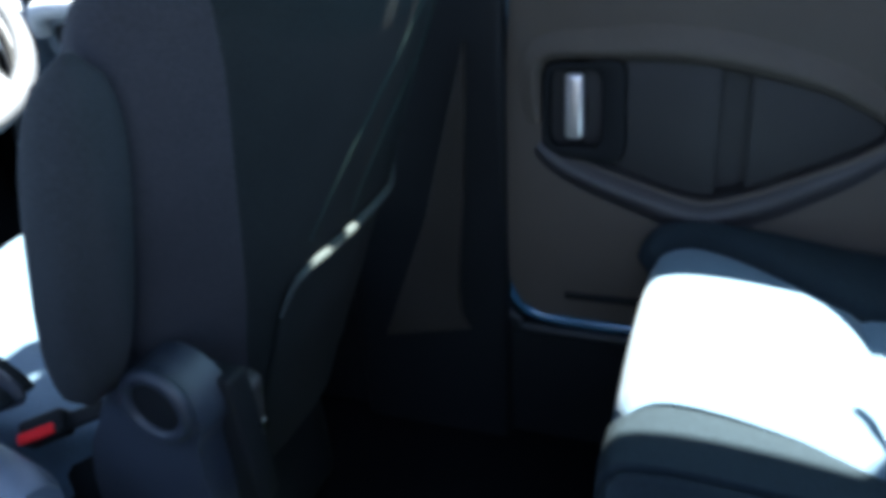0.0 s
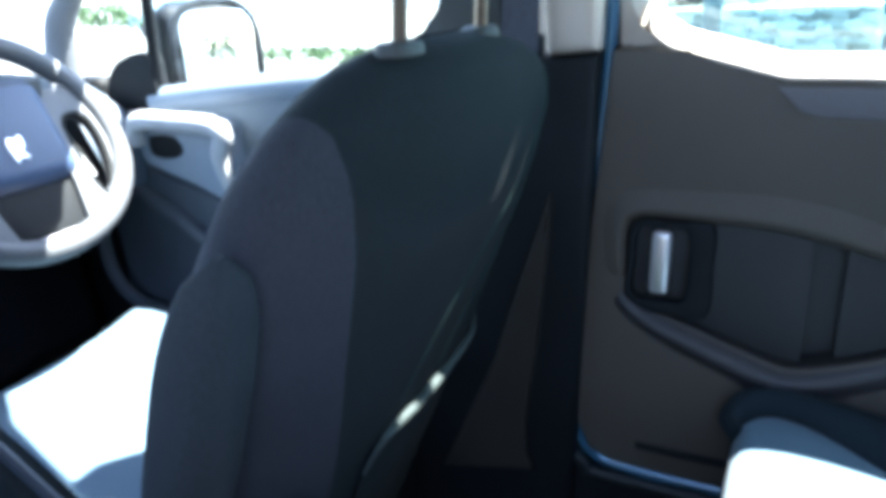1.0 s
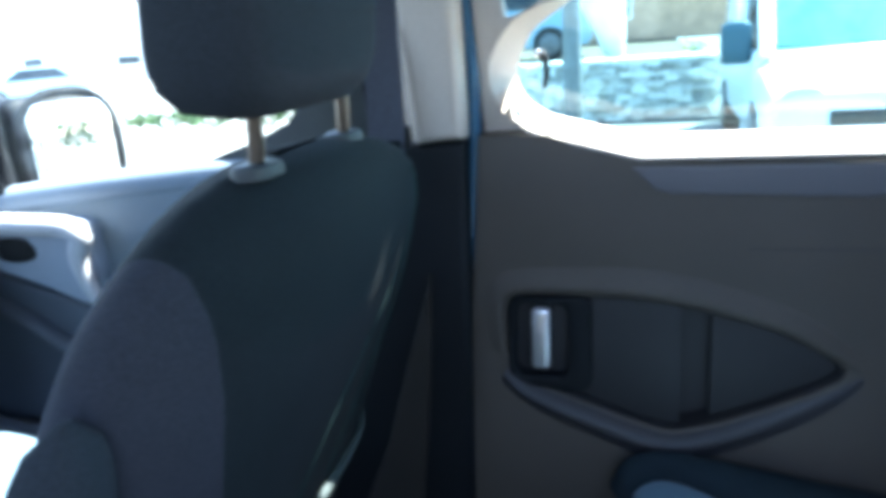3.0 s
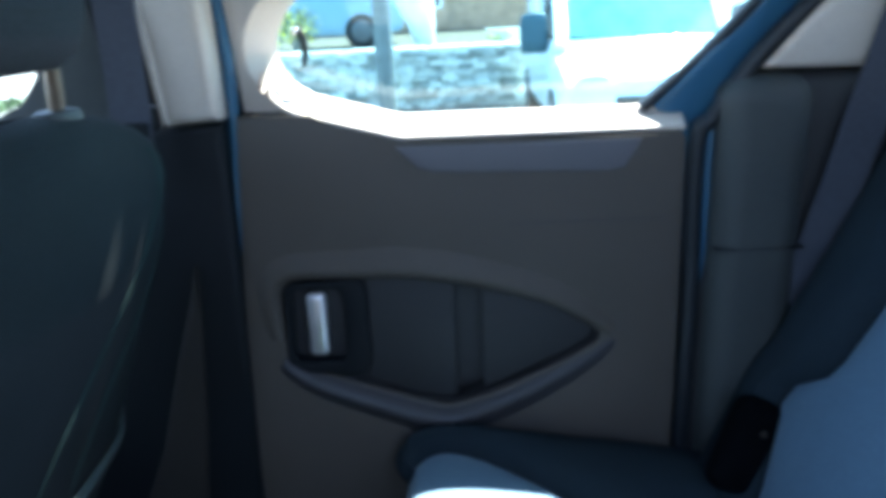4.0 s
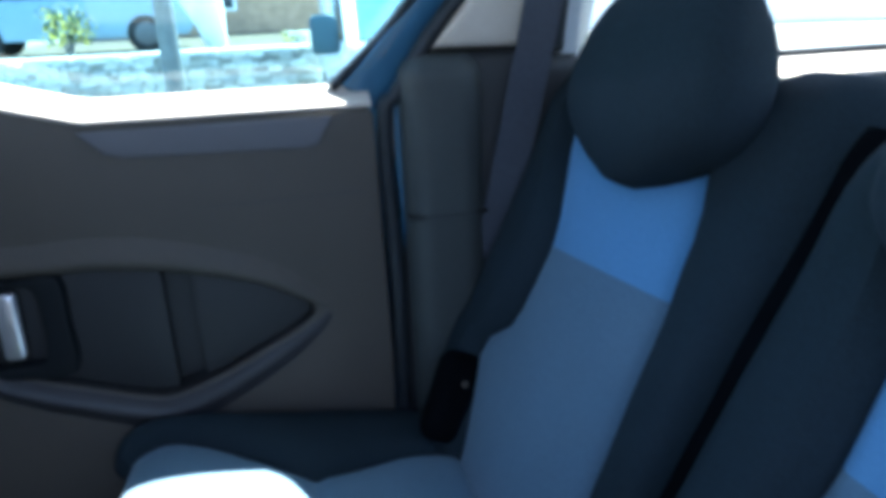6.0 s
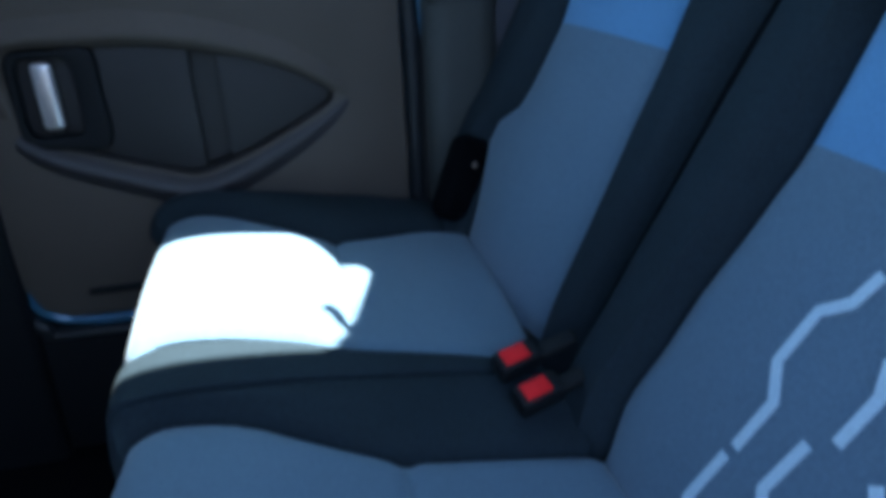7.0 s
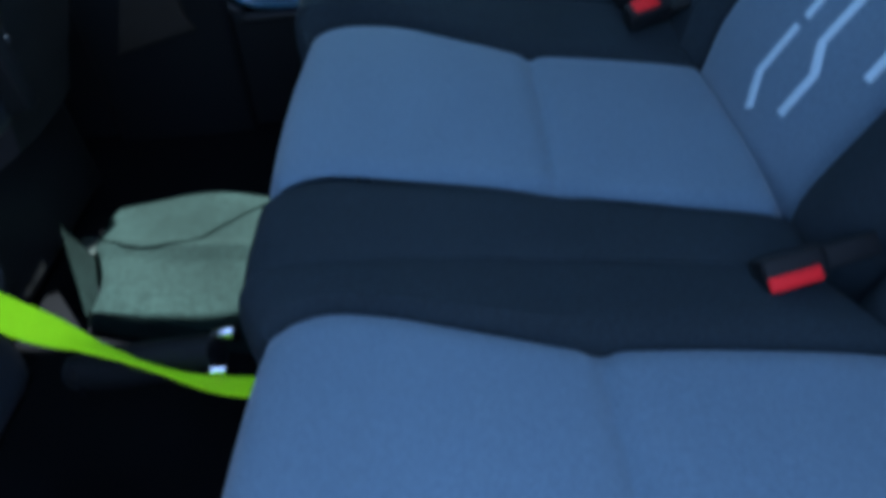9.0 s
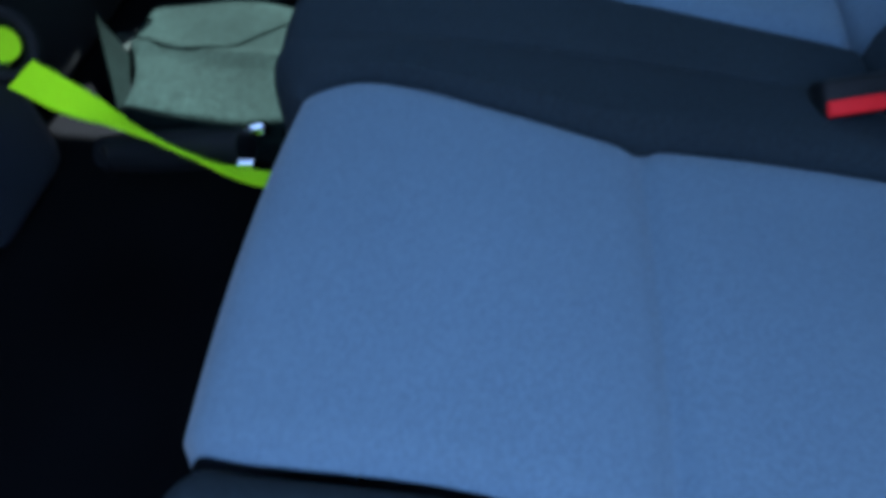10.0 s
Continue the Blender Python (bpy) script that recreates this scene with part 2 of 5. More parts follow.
def sheet(f, us, vs, bm=None):
    bm = bm or bmesh.new()
    g = [[bm.verts.new(f(u, v)) for v in vs] for u in us]
    for i in range(len(us) - 1):
        for j in range(len(vs) - 1):
            bm.faces.new((g[i][j], g[i + 1][j], g[i + 1][j + 1], g[i][j + 1]))
    return bm


def span(a, b, n):
    return [a + (b - a) * i / n for i in range(n + 1)]


def plate(outline, holes, y0, y1, bevel=0.0, fy=None):
    """A plate from an outline in x and z with openings, between y0 and y1. fy(x, z) leans it."""
    bm = bmesh.new()
    edges = []
    for loop in (outline, *holes):
        vs = [bm.verts.new((x, y0, z)) for x, z in loop]
        edges += [bm.edges.new((vs[i], vs[(i + 1) % len(vs)])) for i in range(len(vs))]
    bmesh.ops.triangle_fill(bm, edges=edges, use_beauty=True)
    got = bmesh.ops.extrude_face_region(bm, geom=list(bm.faces))
    bmesh.ops.translate(bm, vec=(0, y1 - y0, 0), verts=[v for v in got["geom"] if isinstance(v, bmesh.types.BMVert)])
    if bevel:
        rim = [e for e in bm.edges if e.is_manifold and e.calc_face_angle(0) > 1.0 and abs(e.verts[0].co.y - y0) < 1e-5 and abs(e.verts[1].co.y - y0) < 1e-5]
        bmesh.ops.bevel(bm, geom=rim, offset=bevel, segments=3, affect="EDGES", profile=0.5, clamp_overlap=True)
    if fy:
        for v in bm.verts:
            v.co.y += fy(v.co.x, v.co.z)
    return bm


def loft(rings, cap=True, bm=None):
    bm = bm or bmesh.new()
    vs = [[bm.verts.new(p) for p in ring] for ring in rings]
    n = len(vs[0])
    for a, b in zip(vs, vs[1:]):
        for k in range(n):
            bm.faces.new((a[k], a[(k + 1) % n], b[(k + 1) % n], b[k]))
    if cap:
        bm.faces.new(vs[0][::-1])
        bm.faces.new(vs[-1])
    return bm


def oval(cx, cy, z, a, b, n=32, e=3.5, m=None):
    """A rounded rectangle ring, half sizes a and b."""
    ring = []
    for k in range(n):
        q = 2 * math.pi * k / n
        c, s = math.cos(q), math.sin(q)
        ring.append(Vector((cx + a * math.copysign(abs(c) ** (2 / e), c), cy + b * math.copysign(abs(s) ** (2 / e), s), z)))
    return ring


def lerp_table(table, t):
    for (a, *va), (b, *vb) in zip(table, table[1:]):
        if t <= b:
            k = (t - a) / (b - a)
            return [x + (y - x) * k for x, y in zip(va, vb)]
    return list(table[-1][1:])


def disc(c, r, depth, axis="y", n=28, bevel=0.0, bm=None):
    bm = bm or bmesh.new()
    rot = {"x": Matrix.Rotation(radians(90), 4, "Y"), "y": Matrix.Rotation(radians(90), 4, "X"), "z": Matrix.Identity(4)}[axis]
    got = bmesh.ops.create_cone(bm, cap_ends=True, segments=n, radius1=r, radius2=r, depth=depth, matrix=Matrix.Translation(c) @ rot)
    if bevel:
        es = {e for v in got["verts"] for e in v.link_edges if e.is_manifold and e.calc_face_angle(0) > 1}
        bmesh.ops.bevel(bm, geom=list(es), offset=bevel, segments=2, affect="EDGES", profile=0.5)
    return bm


# ---- car shell ----
def xz_loop(pts, n=5):
    return [(p.x, p.y) for p in smooth_path([(x, z, 0) for x, z in pts], n, closed=True)]


FLOOR_Z = 0.02
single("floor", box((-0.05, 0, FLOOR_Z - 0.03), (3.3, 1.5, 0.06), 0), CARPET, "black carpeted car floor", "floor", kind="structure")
single("ceiling", box((0.05, 0, 1.56), (2.5, 1.12, 0.05), 0.02), HEADLINER, "pale cloth headliner of the car roof", "ceiling", kind="structure")
for side in (1, -1):
    single("trim_roof_rail", tube([(-0.95, side * 0.545, 1.53), (0.3, side * 0.545, 1.54), (1.5, side * 0.545, 1.53)], 0.026, 14), HEADLINER,
           "padded pale roof rail along the headliner", "roof trim", kind="structure")

for side in (1, -1):
    single("roof_edge", box((0.05, side * 0.569, 1.555), (2.6, 0.022, 0.05), 0.008), PAINT_BLUE, "blue painted roof edge above the doors", "roof", kind="structure")

# right body side: lower sill, pillars and rear quarter
WIN_MAIN = xz_loop([(-0.128, 0.945), (-0.137, 0.985), (-0.112, 1.03), (-0.065, 1.062), (-0.03, 1.1), (-0.025, 1.19), (-0.035, 1.225), (-0.062, 1.25), (-0.062, 1.285), (-0.043, 1.315), (-0.022, 1.337), (-0.028, 1.362), (-0.018, 1.388), (-0.01, 1.42), (0.02, 1.455), (0.085, 1.469), (0.323, 1.471), (0.473, 1.465), (0.597, 1.457), (0.588, 1.406), (0.577, 1.345), (0.564, 1.27), (0.552, 1.203), (0.535, 1.15), (0.509, 1.111), (0.476, 1.083), (0.447, 1.02), (0.4, 0.957), (0.328, 0.893), (0.2, 0.888), (0.1, 0.888), (0.014, 0.891), (-0.043, 0.904), (-0.096, 0.922)], 4)


def lean(x, z):
    return -0.265 * max(z - 0.93, 0)


rocker = plate([(-1.35, -0.02), (0.6, -0.02), (0.6, 0.25), (-0.23, 0.25), (-0.25, 0.3), (-1.35, 0.3)], [], 0.715, 0.82, 0.008)
single("wall_right_sill", rocker, PLASTIC_BLACK, "black plastic sill trim below the doors", "sill trim", kind="structure")
bp = thing("b_pillar", "car door pillar with beige upper and dark brown lower trim", "pillar", (-0.235, 0.7, 0), kind="structure")


def under(parent, name, bm, mat, label="", smooth=True):
    ob = part(name, bm, mat, parent, label, smooth)
    ob.matrix_parent_inverse = Matrix.Translation(parent.location).inverted()
    return ob


upper = [(-0.262, 0.90), (-0.196, 0.905), (-0.184, 1.2), (-0.19, 1.54), (-0.27, 1.54), (-0.262, 1.2)]
under(bp, "upper_trim", plate(upper, [], 0.672, 0.76, 0.018, lambda x, z: -0.2 * max(z - 0.93, 0)), BEIGE, "beige plastic pillar cover")
under(bp, "lower_trim", plate([(-0.52, 0.0), (-0.235, 0.0), (-0.208, 0.55), (-0.196, 0.902), (-0.275, 0.9), (-0.40, 0.87), (-0.50, 0.5)], [], 0.69, 0.78, 0.014), PLASTIC_BLACK, "dark plastic lower pillar cover")
wedge = [(-0.257, 0.72), (-0.262, 0.64), (-0.27, 0.56), (-0.28, 0.47), (-0.292, 0.39), (-0.3, 0.32), (-0.299, 0.27), (-0.286, 0.247), (-0.45, 0.21), (-0.388, 0.35), (-0.348, 0.44), (-0.305, 0.575), (-0.266, 0.69)]
under(bp, "trim_ridge", plate(wedge, [], 0.681, 0.70, 0.005), PLASTIC_BROWN, "dark brown wedge-shaped lower trim")
under(bp, "belt_guide", box((-0.283, 0.655, 0.915), (0.05, 0.02, 0.03), 0.006), PLASTIC_BLACK)


def webbing(name, pts, width, across, mat, label, thick=0.0016, n=10):
    """A strap along points, width along the given direction."""
    path = smooth_path(pts, n)
    bm = bmesh.new()
    rings = []
    for i, p in enumerate(path):
        d = (path[min(i + 1, len(path) - 1)] - path[max(i - 1, 0)]).normalized()
        a = across(i / (len(path) - 1)) if callable(across) else Vector(across)
        k = a - d * a.dot(d)
        k = k.normalized() * width / 2
        o = d.cross(k).normalized() * thick / 2
        rings.append([p + k + o, p - k + o, p - k - o, p + k - o])
    loft(rings, bm=bm)
    w = thing(name, label, "seat belt" if "belt" in name else "strap", path[0])
    under(w, "webbing", bm, mat)
    for side in (0, 1):
        under(w, "selvage", tube([(r[side] + r[3 - side]) / 2 for r in rings], thick * 0.75, 6), mat, "woven edge")
    return w


fsb = webbing("front_seat_belt", [(-0.28, 0.655, 1.34), (-0.283, 0.65, 1.12), (-0.286, 0.645, 0.93), (-0.295, 0.645, 0.84)], 0.046, (1, 0, 0), BELT,
        "dark grey seat belt webbing hanging beside the door pillar")
under(fsb, "tongue", box((-0.292, 0.643, 0.895), (0.05, 0.008, 0.035), 0.003), PLASTIC_BLACK, "black tongue holder")

quarter = plate([(0.392, 0.0), (1.62, 0.0), (1.62, 0.862), (0.86, 0.862), (0.80, 0.917), (0.61, 0.917), (0.58, 0.93), (0.43, 0.93), (0.40, 0.86)], [], 0.70, 0.80, 0.02)
single("wall_right_quarter", quarter, PLASTIC_POCKET, "dark plastic rear quarter trim beside the rear seat", "side trim", kind="structure")
single("trim_quarter_ridge", box((0.462, 0.708, 0.616), (0.112, 0.074, 0.626), 0.0365, 10), PLASTIC_SLATE, "slate plastic moulding beside the door frame", "trim", kind="structure")
single("trim_quarter_joint", box((0.462, 0.7055, 0.716), (0.1085, 0.0705, 0.002), 0.0003, 1), RUBBER, "joint line in the side moulding", "trim", kind="structure")
cpil = plate([(0.45, 0.934), (0.58, 0.931), (0.611, 0.93), (0.617, 1.0), (0.66, 1.2), (0.72, 1.54), (0.63, 1.54), (0.595, 1.2), (0.565, 1.08)], [], 0.685, 0.78, 0.015, lambda x, z: -0.2 * max(z - 0.93, 0))
single("trim_c_pillar", cpil, BEIGE, "beige upper trim of the rear pillar", "pillar trim", kind="structure")
single("trim_c_pillar_rear", plate([(1.36, 0.934), (1.62, 0.934), (1.55, 1.54), (1.36, 1.54)], [], 0.685, 0.78, 0.015, lambda x, z: -0.2 * max(z - 0.93, 0)), BEIGE,
       "beige trim of the rearmost pillar", "pillar trim", kind="structure")
single("trim_quarter_header", plate([(0.655, 1.29), (1.40, 1.30), (1.40, 1.54), (0.68, 1.54)], [], 0.70, 0.76, 0.01, lambda x, z: -0.22 * max(z - 0.93, 0)), BEIGE,
       "beige trim above the rear quarter window", "window trim", kind="structure")
q = thing("window_1", "fixed rear quarter window of the car", "window", (1.05, 0.74, 0.93), kind="structure")
def quarter_sill(u, v):
    return Vector((0.862 + 0.64 * u, 0.698 + 0.058 * v, 0.866 + 0.02 * v + 0.004 * math.sin(math.pi * v)))


bm = sheet(quarter_sill, span(0, 1, 12), span(0, 1, 5))
got = bmesh.ops.extrude_face_region(bm, geom=list(bm.faces))
bmesh.ops.translate(bm, vec=(0, 0, -0.006), verts=[v for v in got["geom"] if isinstance(v, bmesh.types.BMVert)])
under(q, "window_sill", bm, BEIGE, "beige sunlit sill of the quarter window")
under(q, "gasket", box((1.18, 0.762, 0.893), (0.66, 0.014, 0.014), 0.005), RUBBER, "black rubber gasket")
tilt = lambda x, z: -0.2 * max(z - 0.93, 0)
under(q, "side_gasket", plate([(0.604, 0.921), (0.637, 0.921), (0.641, 1.0), (0.69, 1.2), (0.75, 1.54), (0.712, 1.54), (0.653, 1.2), (0.612, 1.0)], [], 0.702, 0.75, 0.006, tilt), RUBBER, "black rubber strip beside the pillar")
under(q, "side_frame", plate([(0.633, 0.914), (0.66, 0.914), (0.664, 1.0), (0.715, 1.2), (0.775, 1.54), (0.745, 1.54), (0.686, 1.2), (0.637, 1.0)], [], 0.708, 0.754, 0.006, tilt), PLASTIC_GREY, "pale grey window frame")
# plate added outside to block sun spots, pale to merge with the frame
under(q, "sun_block_plate", plate([(0.55, 0.84), (0.70, 0.84), (0.706, 0.93), (0.716, 1.06), (0.752, 1.2), (0.82, 1.54), (0.60, 1.54), (0.60, 1.0)], [], 0.777, 0.787, 0.002, lean), PLASTIC_GREY, "added pale plate outside that keeps sun off the seat bolster")
under(q, "pane", plate([(0.62, 0.915), (0.82, 0.915), (0.86, 0.88), (1.40, 0.88), (1.40, 1.40), (0.64, 1.40)], [], 0.762, 0.766, 0, lean), GLASS)

# tailgate and back of the load space
tg = thing("tailgate", "tailgate with a large rear window, closed", "tailgate", (1.6, 0, 0.4), kind="structure")
under(tg, "lower_panel", box((1.62, 0, 0.45), (0.06, 1.42, 0.9), 0.015), PLASTIC_BLACK)
for s in (-0.66, 0.66):
    under(tg, "side_frame", box((1.60, s * 0.97, 1.15), (0.05, 0.09, 0.52), 0.015), PLASTIC_BLACK)
under(tg, "upper_frame", box((1.57, 0, 1.48), (0.05, 1.2, 0.16), 0.015), PLASTIC_BLACK)
under(tg, "pane", box((1.60, 0, 1.15), (0.005, 1.22, 0.52), 0), GLASS)
single("parcel_shelf", box((1.18, 0, 0.80), (0.72, 1.36, 0.02), 0.006), FABRIC_FRONT, "charcoal parcel shelf behind the rear seats", "parcel shelf")

# left body side: the open doorway lies between the pillars
single("wall_left_quarter", plate([(0.62, 0.0), (1.62, 0.0), (1.62, 1.56), (0.72, 1.56)], [[(0.86, 0.93), (1.42, 0.93), (1.42, 1.28), (0.88, 1.28)]], -0.80, -0.72, 0.01),
       PLASTIC_BLACK, "dark plastic rear quarter trim by the open doorway", "side trim", kind="structure")
single("wall_left_front", plate([(-1.4, 0.0), (-0.36, 0.0), (-0.33, 1.56), (-0.9, 1.56), (-1.4, 0.98)], [[(-0.42, 0.87), (-0.41, 1.28), (-0.93, 1.28), (-1.22, 0.98), (-1.2, 0.87)]], -0.82, -0.74, 0.01),
       PLASTIC_BLACK, "dark plastic passenger door trim", "door trim", kind="structure")
single("wall_left_sill", box((0.15, -0.74, 0.1), (1.05, 0.1, 0.22), 0.02), PLASTIC_BLACK, "black plastic step below the open doorway", "sill trim", kind="structure")

# ---- sliding door ----
door = thing("sliding_door", "closed sliding car door with brown-grey plastic panel, beige window surround and map pocket", "car door", (0.1, 0.75, 0.27))
EYE_LOOP = xz_loop([(-0.152, 0.585), (-0.156, 0.64), (-0.142, 0.684), (-0.05, 0.685), (0.002, 0.684), (0.06, 0.677), (0.113, 0.666), (0.194, 0.642), (0.245, 0.615), (0.27, 0.592),
                    (0.245, 0.569), (0.193, 0.542), (0.123, 0.51), (0.067, 0.494), (0.03, 0.5), (-0.011, 0.514), (-0.087, 0.541), (-0.135, 0.56)], 7)
panel_out = [(-0.182, 0.905), (-0.204, 0.686), (-0.222, 0.44), (-0.218, 0.34), (-0.2, 0.3), (-0.165, 0.283), (0.0, 0.28), (0.37, 0.28), (0.376, 0.5), (0.372, 0.855), (0.366, 0.864),
             (0.2, 0.864), (0.02, 0.866), (-0.04, 0.884), (-0.091, 0.906)]
under(door, "panel", plate(panel_out, [EYE_LOOP], 0.70, 0.75, 0.005), PLASTIC_DOOR)


def recess(loop, c, depths):
    rings = []
    for k, y in depths:
        rings.append([Vector((c[0] + (x - c[0]) * k, y, c[1] + (z - c[1]) * k)) for x, z in loop])
    bm = loft(rings, cap=False)
    vs = {v for v in bm.verts if abs(v.co.y - depths[-1][1]) < 1e-6}
    es = [e for e in bm.edges if e.verts[0] in vs and e.verts[1] in vs]
    bmesh.ops.triangle_fill(bm, edges=es, use_beauty=True)
    return bm


def clip(loop, x0, sg):
    """The part of a loop on one side of an upright line."""
    out = []
    for (ax, az), (bx, bz) in zip(loop, loop[1:] + loop[:1]):
        if (ax - x0) * sg >= 0:
            out.append((ax, az))
        if (ax - x0) * (bx - x0) < 0:
            out.append((x0, az + (bz - az) * (x0 - ax) / (bx - ax)))
    return out


mp = under(door, "map_pocket", recess(EYE_LOOP, (0.03, 0.6), [(1.0, 0.703), (0.992, 0.708), (0.985, 0.72), (0.98, 0.742)]), PLASTIC_POCKET, "recessed slate plastic pocket")
inner_loop = [(0.03 + (x - 0.03) * 0.975, 0.594 + (z - 0.594) * 0.965) for x, z in EYE_LOOP]
part("pocket_panel", plate(clip(inner_loop, 0.075, -1), [], 0.717, 0.741, 0.008), PLASTIC_POCKET, mp)
part("pocket_panel", plate(clip(inner_loop, 0.113, 1), [], 0.717, 0.741, 0.004), PLASTIC_POCKET, mp)


def rim_band(pts, sg, width, height, crest, fade):
    """A moulded band along a path in x and z, standing proud of the panel and fading into it."""
    path = smooth_path([(x, 0, z) for x, z in pts], 8)
    m = len(path) - 1

    def f(u, v):
        i = min(int(u * m + 0.5), m)
        d = (path[min(i + 1, m)] - path[max(i - 1, 0)]).normalized()
        n = Vector((-d.z, 0, d.x)) * sg
        h = height * math.sin(math.pi * (0.06 + 0.9 * u)) ** 0.6 * (1 - fade * u * u)
        w = width * (0.45 + 0.55 * math.sin(math.pi * u) ** 0.7)
        if v < crest:
            y = 0.708 - (h + 0.008) * math.sin(v / crest * math.pi / 2)
        else:
            y = 0.701 - (h + 0.001) * (1 + math.cos((v - crest) / (1 - crest) * math.pi)) / 2
        p = path[i] + n * (v * w - 0.004)
        return Vector((p.x, y, p.z))
    return sheet(f, [i / m for i in range(m + 1)], span(0, 1, 18))


under(door, "pocket_upper_rim", rim_band([(-0.158, 0.60), (-0.158, 0.65), (-0.143, 0.686), (-0.05, 0.687), (0.002, 0.686), (0.06, 0.679), (0.113, 0.668), (0.194, 0.644), (0.245, 0.617), (0.285, 0.592)], 1, 0.055, 0.011, 0.3, 0.3), PLASTIC_DOOR)
under(door, "pocket_lower_rim", rim_band([(-0.158, 0.575), (-0.13, 0.556), (-0.087, 0.538), (-0.011, 0.511), (0.03, 0.497), (0.067, 0.491), (0.123, 0.507), (0.193, 0.539), (0.245, 0.566), (0.285, 0.592)], -1, 0.055, 0.017, 0.45, 0.88), PLASTIC_LIP, "rounded violet-grey armrest lip")
under(door, "panel_seam", box((0.25, 0.7016, 0.754), (0.2, 0.004, 0.0014), 0.0004, 1), PLASTIC_LIP)
insert = plate([(0.012, 0.86), (0.04, 0.832), (0.06, 0.826), (0.28, 0.819), (0.297, 0.823), (0.318, 0.858)], [], 0.696, 0.703, 0.003)
under(door, "window_switch_insert", insert, PLASTIC_INSERT, "violet-grey plastic insert")
hb = under(door, "handle_bezel", plate(xz_loop([(-0.152, 0.56), (-0.154, 0.62), (-0.148, 0.68), (-0.1, 0.684), (-0.046, 0.682), (-0.042, 0.62), (-0.046, 0.55), (-0.1, 0.548)], 4),
                                       [xz_loop([(-0.143, 0.572), (-0.144, 0.625), (-0.138, 0.671), (-0.105, 0.674), (-0.076, 0.669), (-0.072, 0.625), (-0.077, 0.573), (-0.105, 0.568)], 4)], 0.697, 0.74, 0.004),
           PLASTIC_BLACK, "black handle surround")
part("lever", box((-0.109, 0.701, 0.624), (0.026, 0.016, 0.091), 0.007, 4, Matrix.Rotation(radians(1.5), 4, "Y")), SATIN, hb, "satin silver door lever")
part("cup", plate(xz_loop([(-0.145, 0.57), (-0.146, 0.625), (-0.14, 0.673), (-0.105, 0.676), (-0.074, 0.671), (-0.07, 0.625), (-0.075, 0.571), (-0.105, 0.566)], 4), [], 0.731, 0.739, 0), RUBBER, hb)
under(door, "lower_groove", box((-0.03, 0.7, 0.325), (0.2, 0.012, 0.012), 0.004), PLASTIC_BLACK)
# window surround, sill and glass
surround_out = [(-0.178, 0.907), (-0.094, 0.907), (0.018, 0.868), (0.36, 0.867), (0.374, 0.87), (0.455, 0.965), (0.52, 1.04), (0.585, 1.09), (0.61, 1.14), (0.625, 1.25), (0.645, 1.535), (-0.168, 1.535)]
WIN_UP = xz_loop([(-0.14, 1.058), (-0.132, 1.05), (-0.1, 1.062), (-0.083, 1.085), (-0.085, 1.115), (-0.11, 1.125), (-0.138, 1.115)], 4)


def corner(x, z):
    w = max(0, 1 - math.hypot(x + 0.135, z - 0.975) / 0.12)
    return w * (2 - w)


def reveal_loop(sg):
    out, n = [], len(WIN_MAIN)
    for i, (x, z) in enumerate(WIN_MAIN):
        (ax, az), (bx, bz) = WIN_MAIN[i - 1], WIN_MAIN[(i + 1) % n]
        k = math.hypot(bx - ax, bz - az) or 1
        d = sg * (0.002 + 0.026 * corner(x, z))
        out.append((x + (az - bz) / k * d, z + (bx - ax) / k * d))
    return out


WIN_IN = min(reveal_loop(1), reveal_loop(-1), key=lambda loop: min(x for x, z in loop))
rings = []
for k in (0, 0.3, 0.6, 1):
    rings.append([Vector((a + (c - a) * k, 0.7285 + (0.0235 + 0.03 * corner(c, d)) * k + lean(c, d), b + (d - b) * k)) for (a, b), (c, d) in zip(WIN_IN, WIN_MAIN)])
under(door, "window_reveal", loft(rings, cap=False), BEIGE)
under(door, "window_surround", plate(surround_out, [WIN_IN, WIN_UP], 0.728, 0.75, 0.006, lean), BEIGE, "beige plastic window surround")


def ledge(u, v):
    x, z0 = lerp_table([(0, -0.139, 0.938), (0.05, -0.133, 0.92), (0.11, -0.118, 0.907), (0.18, -0.094, 0.898), (0.42, 0.02, 0.867), (1, 0.369, 0.865)], u)
    return Vector((x, 0.701 + 0.05 * v, z0 + 0.006 + 0.02 * v + 0.004 * math.sin(math.pi * v)))


us = span(0, 1, 40)
bm = sheet(ledge, us, span(0, 1, 5))
got = bmesh.ops.extrude_face_region(bm, geom=list(bm.faces))
bmesh.ops.translate(bm, vec=(0, 0, -0.005), verts=[v for v in got["geom"] if isinstance(v, bmesh.types.BMVert)])
under(door, "window_ledge", bm, BEIGE, "beige window ledge in full sun")
under(door, "pane", plate(surround_out, [], 0.788, 0.792, 0, lean), GLASS_TINT, "tinted window glass")
# added visor that stops sun through the small opening reaching the front seat
under(door, "sun_block_strip", box((-0.11, 0.722, 1.133), (0.11, 0.07, 0.008), 0.002), PLASTIC_BLACK)
latch = under(door, "window_latch", tube(smooth_path([(-0.106, 0.742, 1.003), (-0.098, 0.735, 1.0), (-0.094, 0.733, 0.98), (-0.098, 0.737, 0.96)], 6), lambda t: 0.0055 - 0.002 * t, 10, up=(0, 1, 0)), PLASTIC_BLACK, "black window latch")
part("catch", box((-0.106, 0.737, 1.003), (0.009, 0.01, 0.009), 0.003), CHROME, latch)
